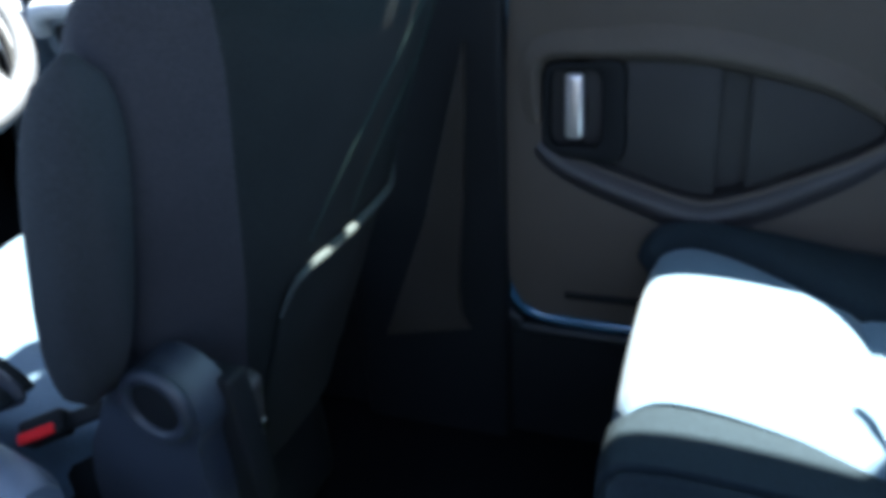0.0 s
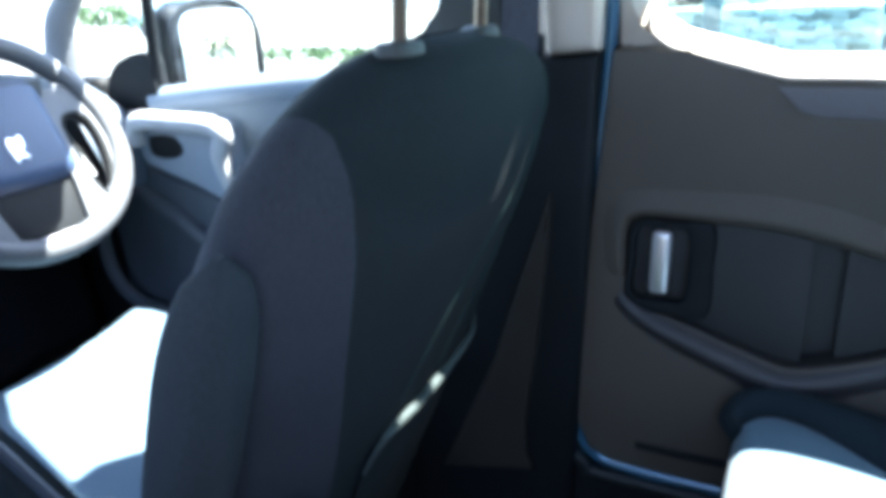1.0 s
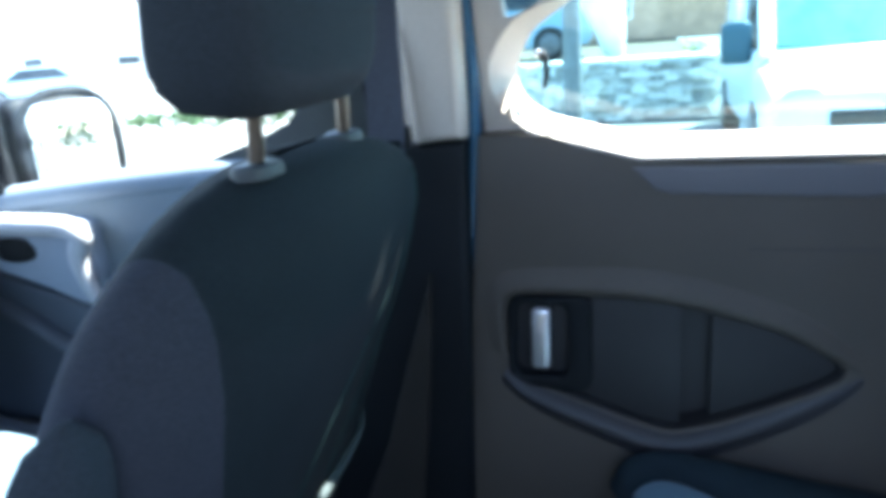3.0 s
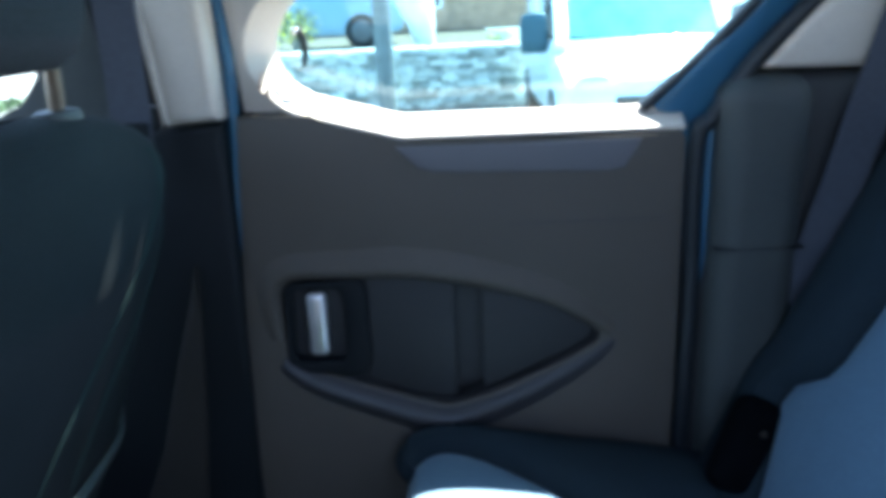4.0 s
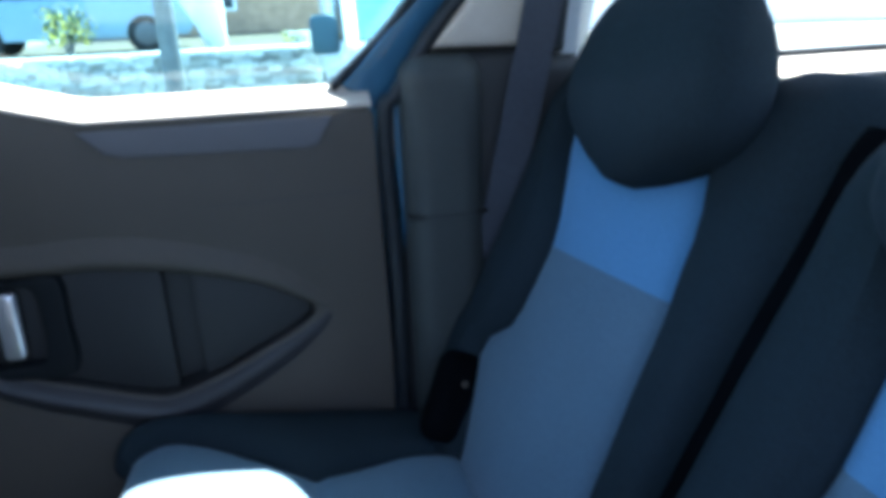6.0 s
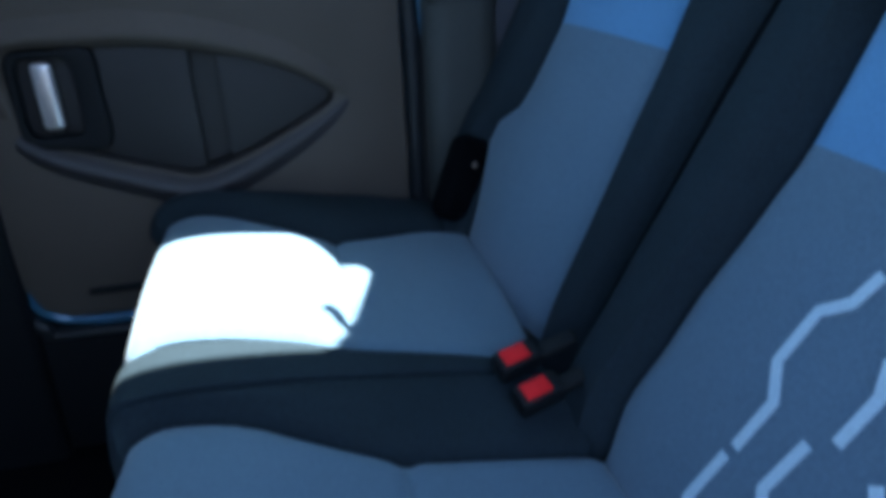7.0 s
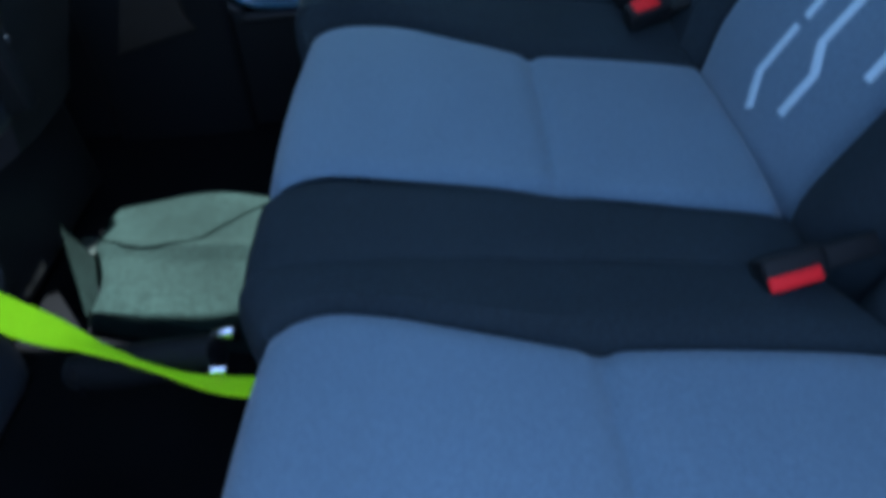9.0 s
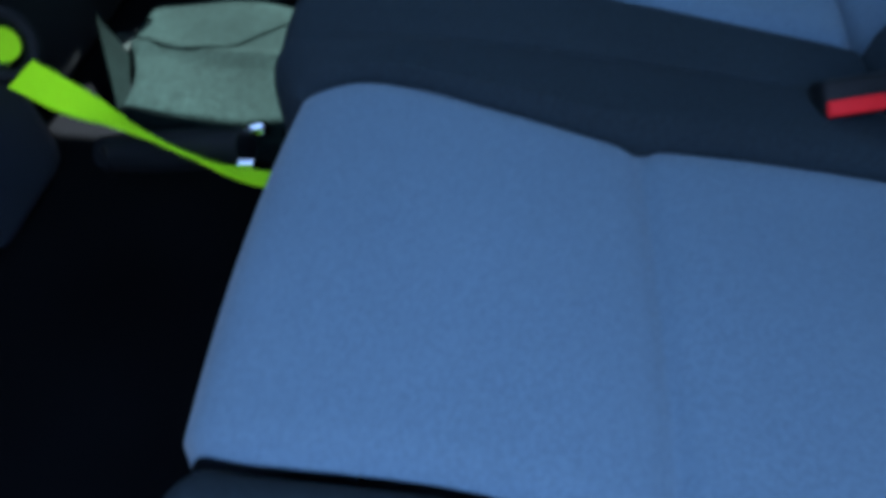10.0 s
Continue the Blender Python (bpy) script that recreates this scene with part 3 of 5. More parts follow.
under(door, "rear_latch", tube(smooth_path([(0.585, 0.633, 1.361), (0.559, 0.631, 1.329), (0.537, 0.636, 1.292), (0.521, 0.638, 1.273)], 6), 0.0075, 10, up=(0, 1, 0)), PLASTIC_BLACK, "black window latch")
under(door, "outer_skin", plate([(-0.235, 0.2), (0.41, 0.2), (0.41, 0.86), (0.3, 0.862), (0.0, 0.862), (-0.2, 0.87)], [], 0.775, 0.80, 0.004), PAINT_BLUE, "blue painted outer skin")
under(door, "rear_frame", plate([(0.335, 0.892), (0.376, 0.858), (0.405, 0.875), (0.47, 0.965), (0.53, 1.04), (0.599, 1.111), (0.624, 1.302), (0.632, 1.462), (0.607, 1.462), (0.592, 1.356), (0.578, 1.276), (0.565, 1.203), (0.547, 1.134), (0.512, 1.09), (0.48, 1.069), (0.45, 1.012)], [], 0.722, 0.74, 0.005, lean), PAINT_BLUE, "blue painted metal frame")
under(door, "rear_frame_rubber", tube(smooth_path([(0.322, 0.731, 0.89), (0.395, 0.724, 0.955), (0.448, 0.70, 1.02), (0.492, 0.685, 1.08)], 8), 0.011, 10, flat=0.7, up=(0, 1, 0)), RUBBER)
edge_path = smooth_path([(-0.178, 0.625, 1.40), (-0.184, 0.69, 1.1), (-0.189, 0.716, 0.9), (-0.211, 0.716, 0.68), (-0.229, 0.716, 0.44), (-0.225, 0.718, 0.34), (-0.203, 0.72, 0.287), (-0.16, 0.722, 0.268), (-0.05, 0.722, 0.262),
                         (0.2, 0.722, 0.262), (0.36, 0.722, 0.262)], 8)
under(door, "painted_edge", tube(edge_path, lambda t: 0.0082 + 0.0033 * min(1, max(0, (t - 0.2) / 0.25)), 10, up=(0.3, 1, 0.2)), PAINT_BLUE, "blue painted door edge")
seal = smooth_path([(-0.2, 0.62, 1.40), (-0.204, 0.68, 1.1), (-0.209, 0.708, 0.9), (-0.231, 0.708, 0.68), (-0.249, 0.708, 0.44), (-0.244, 0.71, 0.32), (-0.21, 0.712, 0.262), (-0.15, 0.715, 0.245), (0.36, 0.715, 0.242)], 8)
# hidden strip added to close a sun leak beside the pillar
single("door_gap_sun_block", plate([(-0.215, 0.88), (-0.165, 0.88), (-0.16, 1.54), (-0.21, 1.54)], [], 0.753, 0.762, 0.002, lean), RUBBER, "added black strip that blocks sun between pillar and sliding door", "door seal", kind="structure")
single("door_seal", tube(seal, 0.011, 10, up=(0.3, 1, 0.2)), RUBBER, "black rubber seal round the sliding door opening", "door seal", kind="structure")
rear_seal = smooth_path([(0.386, 0.708, 0.26), (0.39, 0.706, 0.6), (0.386, 0.706, 0.84), (0.405, 0.705, 0.88), (0.455, 0.70, 0.955), (0.53, 0.68, 1.04), (0.60, 0.66, 1.12), (0.62, 0.6, 1.40)], 8)
single("door_seal_rear", tube(rear_seal, 0.011, 10, up=(0.3, 1, 0.2)), RUBBER, "black rubber seal along the rear door frame", "door seal", kind="structure")
single("trim_rear_frame_paint", tube([p + Vector((0.018, 0.006, 0)) for p in rear_seal[:26]], 0.006, 10, up=(0.3, 1, 0.2)), PAINT_BLUE, "blue painted strip beside the door seal", "trim", kind="structure")

# ---- rear seats ----
CUSH = smooth_path([(0.04, 0, 0.17), (0.012, 0, 0.26), (0.0, 0, 0.34), (-0.002, 0, 0.397), (0.006, 0, 0.425), (0.026, 0, 0.437), (0.08, 0, 0.44), (0.17, 0, 0.433), (0.222, 0, 0.4245), (0.24, 0, 0.416),
                    (0.258, 0, 0.4205), (0.33, 0, 0.412), (0.406, 0, 0.398), (0.427, 0, 0.387), (0.437, 0, 0.35)], 4)
CUSH_SIDE = smooth_path([(0.04, 0, 0.17), (0.012, 0, 0.26), (0.0, 0, 0.34), (-0.002, 0, 0.397), (0.006, 0, 0.425), (0.026, 0, 0.437), (0.08, 0, 0.44), (0.17, 0, 0.434), (0.222, 0, 0.427), (0.24, 0, 0.424), (0.258, 0, 0.422), (0.33, 0, 0.412), (0.406, 0, 0.398), (0.427, 0, 0.387), (0.437, 0, 0.35)], 4)
BACK = smooth_path([(0.43, 0, 0.35), (0.452, 0, 0.415), (0.49, 0, 0.495), (0.54, 0, 0.60), (0.582, 0, 0.69), (0.635, 0, 0.79), (0.662, 0, 0.845), (0.693, 0, 0.874), (0.732, 0, 0.88), (0.768, 0, 0.855),
                    (0.755, 0, 0.78), (0.66, 0, 0.55), (0.585, 0, 0.36)], 4)


def profile(path, u):
    """Place and outward normal on a profile, u from 0 to 1."""
    k = u * (len(path) - 1)
    i = min(int(k), len(path) - 2)
    p = path[i].lerp(path[i + 1], k - i)
    d = (path[min(i + 2, len(path) - 1)] - path[max(i - 1, 0)]).normalized()
    return p, Vector((-d.z, 0, d.x))


def along(table, t):
    """A value from a table of pairs, eased between them and held past its ends."""
    if t <= table[0][0]:
        return table[0][1]
    k = len(table) - 1
    for i in range(k):
        (a, p), (b, q) = table[i], table[i + 1]
        if t <= b:
            m0 = (q - table[max(i - 1, 0)][1]) / (b - table[max(i - 1, 0)][0])
            m1 = (table[min(i + 2, k)][1] - p) / (table[min(i + 2, k)][0] - a)
            h, w = (t - a) / (b - a), b - a
            return (2 * h ** 3 - 3 * h * h + 1) * p + (h ** 3 - 2 * h * h + h) * w * m0 + (3 * h * h - 2 * h ** 3) * q + (h ** 3 - h * h) * w * m1
    return table[-1][1]


def rear_seat(at, label, seams, inner=0.207, step=False, yaw=(0.0, 0.0), crease=0.0, crest=0.0, rest=(0.235, 0.875), meet=(0, 0, 0), outer=0.201, gap=None):
    """seams: the centre panel's door side and doorway side, by depth on the cushion and by height on the back."""
    st = thing("rear_seat_unit", label, "car seat", at, "individual rear seats")
    top_u = 4 / 14

    def shaped(path, u):
        p, n = profile(path, u)
        if path is not BACK and crease:
            p = p + Vector((crease * math.exp(-((p.x - 0.24) / 0.09) ** 2) if u > top_u else 0, 0, 0))
        return p, n

    def edge(path, u, sg):
        p = profile(path, u)[0]
        side = 0 if sg > 0 else 1
        if path is BACK:
            return along(seams[2 + side], p.z if u < 0.6 else 0.8)
        return along(seams[side], p.x if u > top_u else -0.01)

    def turned(path, q):
        if path is BACK:
            q.x -= yaw[0] * (q.y - yaw[1])
        return q

    def centre(path):
        def f(u, s):
            p, n = shaped(path, u)
            lo, hi = edge(path, u, -1), edge(path, u, 1)
            v = lo + (hi - lo) * (s + 1) / 2
            d = (0.010 if path is BACK else 0.005) * (1 - s * s) - 0.006 * max(0, abs(s) - 0.95) / 0.05
            return turned(path, p + n * d + Vector((0, v, 0)))
        return f

    def bolster(path, sg, lift, fall):
        half = outer if sg > 0 and path is BACK else 0.201 if sg > 0 else gap if gap and path is BACK else inner - 0.006

        def f(u, s):
            p, n = shaped(path, u)
            a = edge(path, u, sg)
            up = lift + (crest * min(1, max(0, (0.40 - p.x) / 0.12)) if sg > 0 and path is not BACK and u > top_u * 0.8 else 0)
            if s <= 1:
                v = a + (sg * half - a) * s
                d = -0.02 + (lift + 0.02) * min(1, s / 0.2) ** 0.5 + (up - lift) * math.sin(min(1, s / 0.7) * math.pi / 2) - up * (1.7 if path is BACK else 0.8) * max(0, (s - 0.6) / 0.4) ** 2
            else:
                v = sg * (half + 0.002 - 0.008 * max(0, s - 1.5))
                d = up * (-0.7 if path is BACK else 0.2) - fall * (s - 1)
            k = min(s, 1) if sg > 0 and path is not BACK else 0
            return turned(path, p + n * d + Vector((0, v, 0)) + Vector(meet) * k * k * (3 - 2 * k))
        return f

    nu, sv = span(0, 1, 56), span(-1, 1, 24)
    sb = [0, 0.05, 0.12, 0.22, 0.35, 0.5, 0.65, 0.78, 0.88, 0.95, 1.0, 1.05, 1.4, 2.0]
    part("cushion_panel", sheet(centre(CUSH), nu, sv), FABRIC_GREY, st, "grey-blue fabric centre")
    for sg in (1, -1):
        part("cushion_bolster", sheet(bolster(CUSH_SIDE, sg, 0.004, 0.09), nu, sb), FABRIC_BLACK, st, "black fabric side bolster")
    ub = [i / 48 for i in range(49)]
    cut = next(u for u in span(0, 0.6, 600) if profile(BACK, u)[0].z > 0.682)
    lower = [u for u in ub if u < cut] + [cut]
    higher = [cut] + [u for u in ub if cut < u < 0.56]
    part("back_panel", sheet(centre(BACK), lower, sv), FABRIC_GREY, st, "grey-blue fabric lower back")
    part("back_upper_panel", sheet(centre(BACK), higher, sv), FABRIC_BLUE, st, "bright blue fabric upper back")
    for sg in (1, -1):
        part("back_bolster", sheet(bolster(BACK, sg, 0.02, 0.05), ub, sb), FABRIC_BLACK, st, "black fabric side bolster")
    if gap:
        # near-black strip painting the shade in the gap to the next seat
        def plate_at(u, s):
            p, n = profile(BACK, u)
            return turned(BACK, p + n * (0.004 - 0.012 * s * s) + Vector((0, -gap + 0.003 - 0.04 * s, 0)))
        part("gap_shade_strip", sheet(plate_at, ub[1:27], span(0, 1, 4)), CARPET, st, "black strip standing in for the shade between the seats")
    part("back_shell", box((0.682, 0, 0.60), (0.05, 0.4, 0.5), 0.02, 3, Matrix.Rotation(radians(24), 4, "Y")), PLASTIC_BLACK, st)
    part("seat_base", box((0.27, 0, 0.25), (0.4, 0.37, 0.22), 0.02), PLASTIC_BLACK, st)
    for sx in (0.1, 0.42):
        for sy in (-0.15, 0.15):
            part("leg", box((sx, sy, 0.085), (0.04, 0.03, 0.13), 0.006), PLASTIC_BLACK, st)
    # headrest: rounded below, squarer above
    rings = []
    for i in range(17):
        t = i / 16
        z = (t - 0.49) * rest[0]
        w = (0.155 if step else 0.148) * (1 - max(0, (0.5 - t) / 0.5) ** 2.6 * 0.86) * (1 - max(0, (t - 0.45) / 0.55) ** 1.9 * 0.45)
        d = 0.062 * (1 - abs(2 * t - 1) ** 3 * 0.75)
        rings.append([v + Vector((0, 0, 0.1 * v.y * max(0, 2 * t - 1))) if step else v for v in oval(-0.025, 0, z, d, w, 36, 2.8)])
    bm = loft(rings)
    bmesh.ops.transform(bm, matrix=Matrix.Translation((0.68 + (rest[1] - 0.897) * 0.45, -0.006 if step else 0, rest[1])) @ Matrix.Rotation(radians(22), 4, "Y"), verts=bm.verts)
    part("headrest", bm, FABRIC_BLACK, st, "black fabric horseshoe headrest")
    for sy in (-0.055, 0.055):
        part("headrest_post", tube([(0.70, sy, 0.86), (0.725, sy, 0.93)], 0.006, 8), STEEL, st)
    return st


SEAMS_FAR = ([(-0.008, 0.135), (0.02, 0.158), (0.05, 0.165), (0.1, 0.145), (0.16, 0.105), (0.237, 0.06), (0.3, 0.068), (0.36, 0.09), (0.43, 0.095)],
             [(0.01, -0.18), (0.045, -0.163), (0.16, -0.178), (0.235, -0.205), (0.38, -0.235)],
             [(0.40, 0.075), (0.425, 0.08), (0.48, 0.106), (0.53, 0.133), (0.543, 0.13), (0.56, 0.106), (0.58, 0.09), (0.62, 0.084), (0.693, 0.083), (0.752, 0.113), (0.805, 0.14), (0.9, 0.15)],
             [(0.38, -0.165), (0.48, -0.155), (0.55, -0.147), (0.60, -0.14), (0.67, -0.135), (0.71, -0.125), (0.755, -0.115), (0.81, -0.09), (0.9, -0.085)])
SEAMS_MID = ([(-0.002, 0.165), (0.01, 0.183), (0.03, 0.192), (0.06, 0.19), (0.11, 0.178), (0.15, 0.155), (0.19, 0.133), (0.245, 0.112), (0.32, 0.106), (0.42, 0.105)],
             [(0.013, -0.106), (0.05, -0.1), (0.116, -0.112), (0.25, -0.133), (0.34, -0.143), (0.416, -0.146)],
             [(0.40, 0.110), (0.44, 0.120), (0.50, 0.114), (0.545, 0.112), (0.617, 0.101), (0.65, 0.097), (0.676, 0.093), (0.74, 0.1), (0.778, 0.106), (0.9, 0.13)],
             [(0.37, -0.14), (0.396, -0.129), (0.43, -0.132), (0.48, -0.137), (0.6, -0.14), (0.7, -0.135), (0.9, -0.13)])
SEAMS_NEAR = ([(-0.005, 0.142), (0.01, 0.152), (0.045, 0.16), (0.1, 0.151), (0.135, 0.142), (0.22, 0.127), (0.315, 0.125), (0.4, 0.125)],
              [(0.015, -0.096), (0.04, -0.1), (0.145, -0.103), (0.22, -0.115), (0.4, -0.13)],
              [(0.40, 0.125), (0.6, 0.115), (0.7, 0.11), (0.9, 0.13)], [(0.40, -0.13), (0.6, -0.13), (0.9, -0.13)])
rear_seat((0.008, 0.488, 0.012), "grey-blue and black fabric rear seat beside the sliding door", SEAMS_FAR, 0.262, True, (0.2, -0.028), -0.004, 0.02, gap=0.229)
seat_mid = rear_seat((0.024, 0.02, -0.008), "grey-blue and black fabric middle rear seat with printed lines", SEAMS_MID, 0.222, yaw=(0.08, -0.02), crease=0.008, rest=(0.18, 0.86), meet=(-0.010, 0, 0.020), outer=0.209)
rear_seat((0.05, -0.402, -0.008), "grey-blue and black fabric rear seat beside the open doorway", SEAMS_NEAR, crease=-0.014, meet=(-0.027, 0.004, 0))


# printed lines on the middle seat's back
def on_back(y, z, off):
    i = min(range(28), key=lambda k: abs(BACK[k].z - z))
    d = (BACK[i + 1] - BACK[max(i - 1, 0)]).normalized()
    n = Vector((-d.z, 0, d.x))
    lo, hi = along(SEAMS_MID[3], z), along(SEAMS_MID[2], z)
    s = 2 * (y - lo) / (hi - lo) - 1
    x = BACK[i].x + (z - BACK[i].z) * (d.x / d.z) - 0.08 * (y + 0.02)
    return Vector((x, y, z)) + n * (0.010 * (1 - s * s) + off)


def stripe(pts, width, parent):
    path = []
    for (a, b), (c, d) in zip(pts, pts[1:]):
        path += [(a + (c - a) * k / 8, b + (d - b) * k / 8) for k in range(8)]
    path.append(pts[-1])
    bm = bmesh.new()
    rings = []
    for i, (y, z) in enumerate(path):
        y2, z2 = path[min(i + 1, len(path) - 1)]
        y1, z1 = path[max(i - 1, 0)]
        k = math.hypot(y2 - y1, z2 - z1)
        ny, nz = -(z2 - z1) / k * width / 2, (y2 - y1) / k * width / 2
        rings.append([on_back(y + ny, z + nz, 0.002), on_back(y - ny, z - nz, 0.002), on_back(y - ny, z - nz, -0.003), on_back(y + ny, z + nz, -0.003)])
    loft(rings, bm=bm)
    return part("printed_line", bm, PRINT, parent, "pale blue printed line")


LINES = (((-0.017, 0.407), (0.0, 0.434), (-0.006, 0.478)), ((-0.009, 0.487), (-0.014, 0.528), (0.002, 0.551), (-0.003, 0.592), (-0.02, 0.607), (-0.027, 0.63)),
         ((-0.056, 0.423), (-0.06, 0.46), (-0.044, 0.48), (-0.051, 0.522)), ((-0.066, 0.534), (-0.07, 0.571), (-0.062, 0.592)), ((-0.106, 0.48), (-0.109, 0.515), (-0.098, 0.53)))
for line in LINES:
    stripe(line, 0.0078, seat_mid)


# ---- belt buckles ----
def buckle(at, rot, label, slim=False):
    b = thing("belt_buckle", label, "seat belt buckle", at, "seat belt buckles")
    part("housing", box((0, 0, 0), (0.055, 0.03, 0.028), 0.006), PLASTIC_BLACK, b)
    part("button", box((-0.004, -0.008 if slim else 0, 0.0135), (0.044, 0.0125, 0.006) if slim else (0.032, 0.021, 0.006), 0.002), RED, b, "red release button")
    part("stalk", box((0.05, 0, -0.006), (0.06, 0.02, 0.01), 0.003), PLASTIC_BLACK, b)
    b.rotation_euler = [radians(a) for a in rot]
    b.scale = (0.85, 0.85, 0.85)
    return b


buckle((0.397, 0.212, 0.44), (16, -8, 14), "black seat belt buckle with red button between the rear seats")
buckle((0.404, 0.168, 0.431), (16, -8, 14), "black seat belt buckle with red button between the rear seats")
buckle((0.418, -0.214, 0.407), (46, -6, 10), "black seat belt buckle with red button beside the near rear seat", True)
webbing("rear_seat_belt", [(0.652, 0.55, 1.40), (0.620, 0.625, 1.15), (0.597, 0.65, 1.03), (0.577, 0.672, 0.9), (0.554, 0.678, 0.786), (0.537, 0.684, 0.70), (0.532, 0.688, 0.6), (0.532, 0.688, 0.46)], 0.05, (1, 0, -0.2), BELT,
        "grey seat belt webbing running down beside the far rear seat")
an = thing("belt_anchor", "black seat belt anchor with steel bolt beside the rear seat", "belt anchor", (0.434, 0.602, 0.475))
an.rotation_euler = (radians(-12), radians(24), 0)
# real cover, but its size and black also stand for the shadow there
part("cover", box((0.002, 0.004, 0.004), (0.062, 0.046, 0.128), 0.021, 6), CARPET, an, "matt black anchor cover enlarged for the deep shade round it")
part("bolt", disc((0.006, -0.02, 0.03), 0.0045, 0.005, "y", 16, 0.002), STEEL, an, "dull steel bolt head")


# ---- front seats ----
def front_seat(at, sg, label):
    st = thing("front_seat_unit", label, "car seat", at, "front seats")
    # half width, depth, rear face x, by height
    tab = [(0.25, 0.165, 0.07, -0.44), (0.36, 0.182, 0.085, -0.398), (0.44, 0.195, 0.09, -0.365), (0.50, 0.21, 0.10, -0.342), (0.57, 0.238, 0.105, -0.313), (0.63, 0.248, 0.105, -0.291), (0.70, 0.257, 0.105, -0.2655), (0.80, 0.26, 0.097, -0.228), (0.86, 0.25, 0.086, -0.212),
           (0.90, 0.222, 0.072, -0.209), (0.92, 0.188, 0.064, -0.213), (0.935, 0.152, 0.052, -0.223), (0.944, 0.115, 0.037, -0.236), (0.949, 0.08, 0.02, -0.252), (0.951, 0.04, 0.006, -0.266)]
    def rear_x(y, w, d, xr):
        """The rear face: flat and square towards the door, rounder towards the console."""
        k = min(abs(y) / w, 1.0)
        e = 4.2 if y * sg > 0 else 2.35
        c = (1 - k ** e) ** (1 / e)
        return xr - d + d * c - (0.006 if y * sg > 0 else 0.02) * k * k * c

    rings = []
    zs = span(0.25, 0.9, 40) + [0.91, 0.92, 0.928, 0.935, 0.94, 0.944, 0.947, 0.949, 0.9502, 0.951]
    for z in zs:
        w, d, xr = lerp_table(tab, z)
        ring = []
        for p in oval(0, 0, z, d, w, 56, 2.35):
            k = abs(p.y) / w
            sx = p.x / d
            if sx > 0 and p.y * sg > 0:
                ring.append(Vector((rear_x(p.y, w, d, xr), p.y, z)))
            else:
                ring.append(Vector((xr - d + p.x - (0.02 * k * k * sx if sx > 0 else 0.03 * k ** 3 * sx), p.y, z)))
        rings.append(ring)
    # one fabric in a lit and a shaded tone, split where the corner turns
    for name, keep, mat, words in (("backrest", -sg, FABRIC_FRONT_LIT, "charcoal fabric inner side in a lighter lit tone"), ("rear_panel", sg, FABRIC_FRONT, "charcoal fabric rear panel")):
        bm = loft(rings)
        bmesh.ops.bisect_plane(bm, geom=list(bm.verts) + list(bm.edges) + list(bm.faces), plane_co=(0, -0.178 * sg, 0.8), plane_no=(0, -keep, -keep * sg * 0.2), clear_outer=True)
        part(name, bm, mat, st, words)
    # cushion
    rings = []
    for i in range(15):
        t = i / 14
        x = -0.5 - 0.487 * t
        zt = 0.395 + 0.085 * t
        r = 1 - max(0, (t - 0.85) / 0.15) ** 2 * 0.25
        ring = []
        for p in oval(0, 0, 0, 0.215, 0.085 * r, 36, 3.4):
            bol = (0.054 if p.x * sg > 0 else 0.018) * (abs(p.x) / 0.215) ** 3.2 if p.y > 0 else 0
            ring.append(Vector((x, p.x * (0.72 + 0.28 * min(1, t / 0.28)), zt - 0.085 + p.y + bol)))
        rings.append(ring)
    part("cushion", loft(rings), FABRIC_GREY, st, "grey-blue fabric cushion")
    part("seat_base", box((-0.69, -0.02, 0.2), (0.42, 0.36, 0.32), 0.03), PLASTIC_BLACK, st)
    # headrest with posts
    rings = []
    for i in range(15):
        t = i / 14
        k = 1 - abs(2 * t - 1) ** 7
        rings.append(oval(0, 0, -0.095 + 0.19 * t, 0.034 + 0.02 * k, 0.104 + 0.018 * k, 40, 4.2))
    bm = loft(rings)
    bmesh.ops.transform(bm, matrix=Matrix.Translation((-0.25, -0.03, 1.087)) @ Matrix.Rotation(radians(8), 4, "Y"), verts=bm.verts)
    # paler fabric than the seat back: window haze put into the colour
    part("headrest", bm, FABRIC_ARM, st, "charcoal fabric headrest lightened for window haze")
    for sy in (-0.087, 0.079):
        part("headrest_post", tube([(-0.258, sy, 0.92), (-0.25, sy, 1.02)], 0.0065, 10), STEEL, st, "bare steel headrest post")
        part("post_collar", loft([oval(-0.256, sy, 0.942 + dz, 0.0165 * k, 0.0245 * k, 28, 2.6) for dz, k in ((0, 1.0), (0.006, 1.0), (0.009, 0.94), (0.0105, 0.8))]), PLASTIC_SLATE, st, "slate plastic post collar")

    def rear_face(y, z):
        w, d, xr = lerp_table(tab, z)
        return Vector((rear_x(y, w, d, xr), y, z))

    for pts in (((0.15, 0.905), (0.176, 0.885), (0.172, 0.85), (0.15, 0.812), (0.104, 0.755), (0.05, 0.70), (0.0, 0.65), (-0.045, 0.59)),
                ((0.2, 0.89), (0.232, 0.86), (0.236, 0.815), (0.205, 0.765), (0.165, 0.72), (0.11, 0.667), (0.065, 0.61), (0.05, 0.58))):
        path = smooth_path([Vector((0, sg * y, z)) for y, z in pts], 8)

        def band(u, v):
            i = min(int(u * (len(path) - 1) + 0.5), len(path) - 1)
            d = (path[min(i + 1, len(path) - 1)] - path[max(i - 1, 0)]).normalized()
            p = path[i] + Vector((0, -d.z, d.y)) * (v - 0.5) * 0.012 * min(1, 0.3 + 5 * u, 0.4 + 5 * (1 - u))
            return rear_face(p.y, p.z) + Vector((0.0004 + 0.0016 * math.sin(math.pi * v), 0, 0))

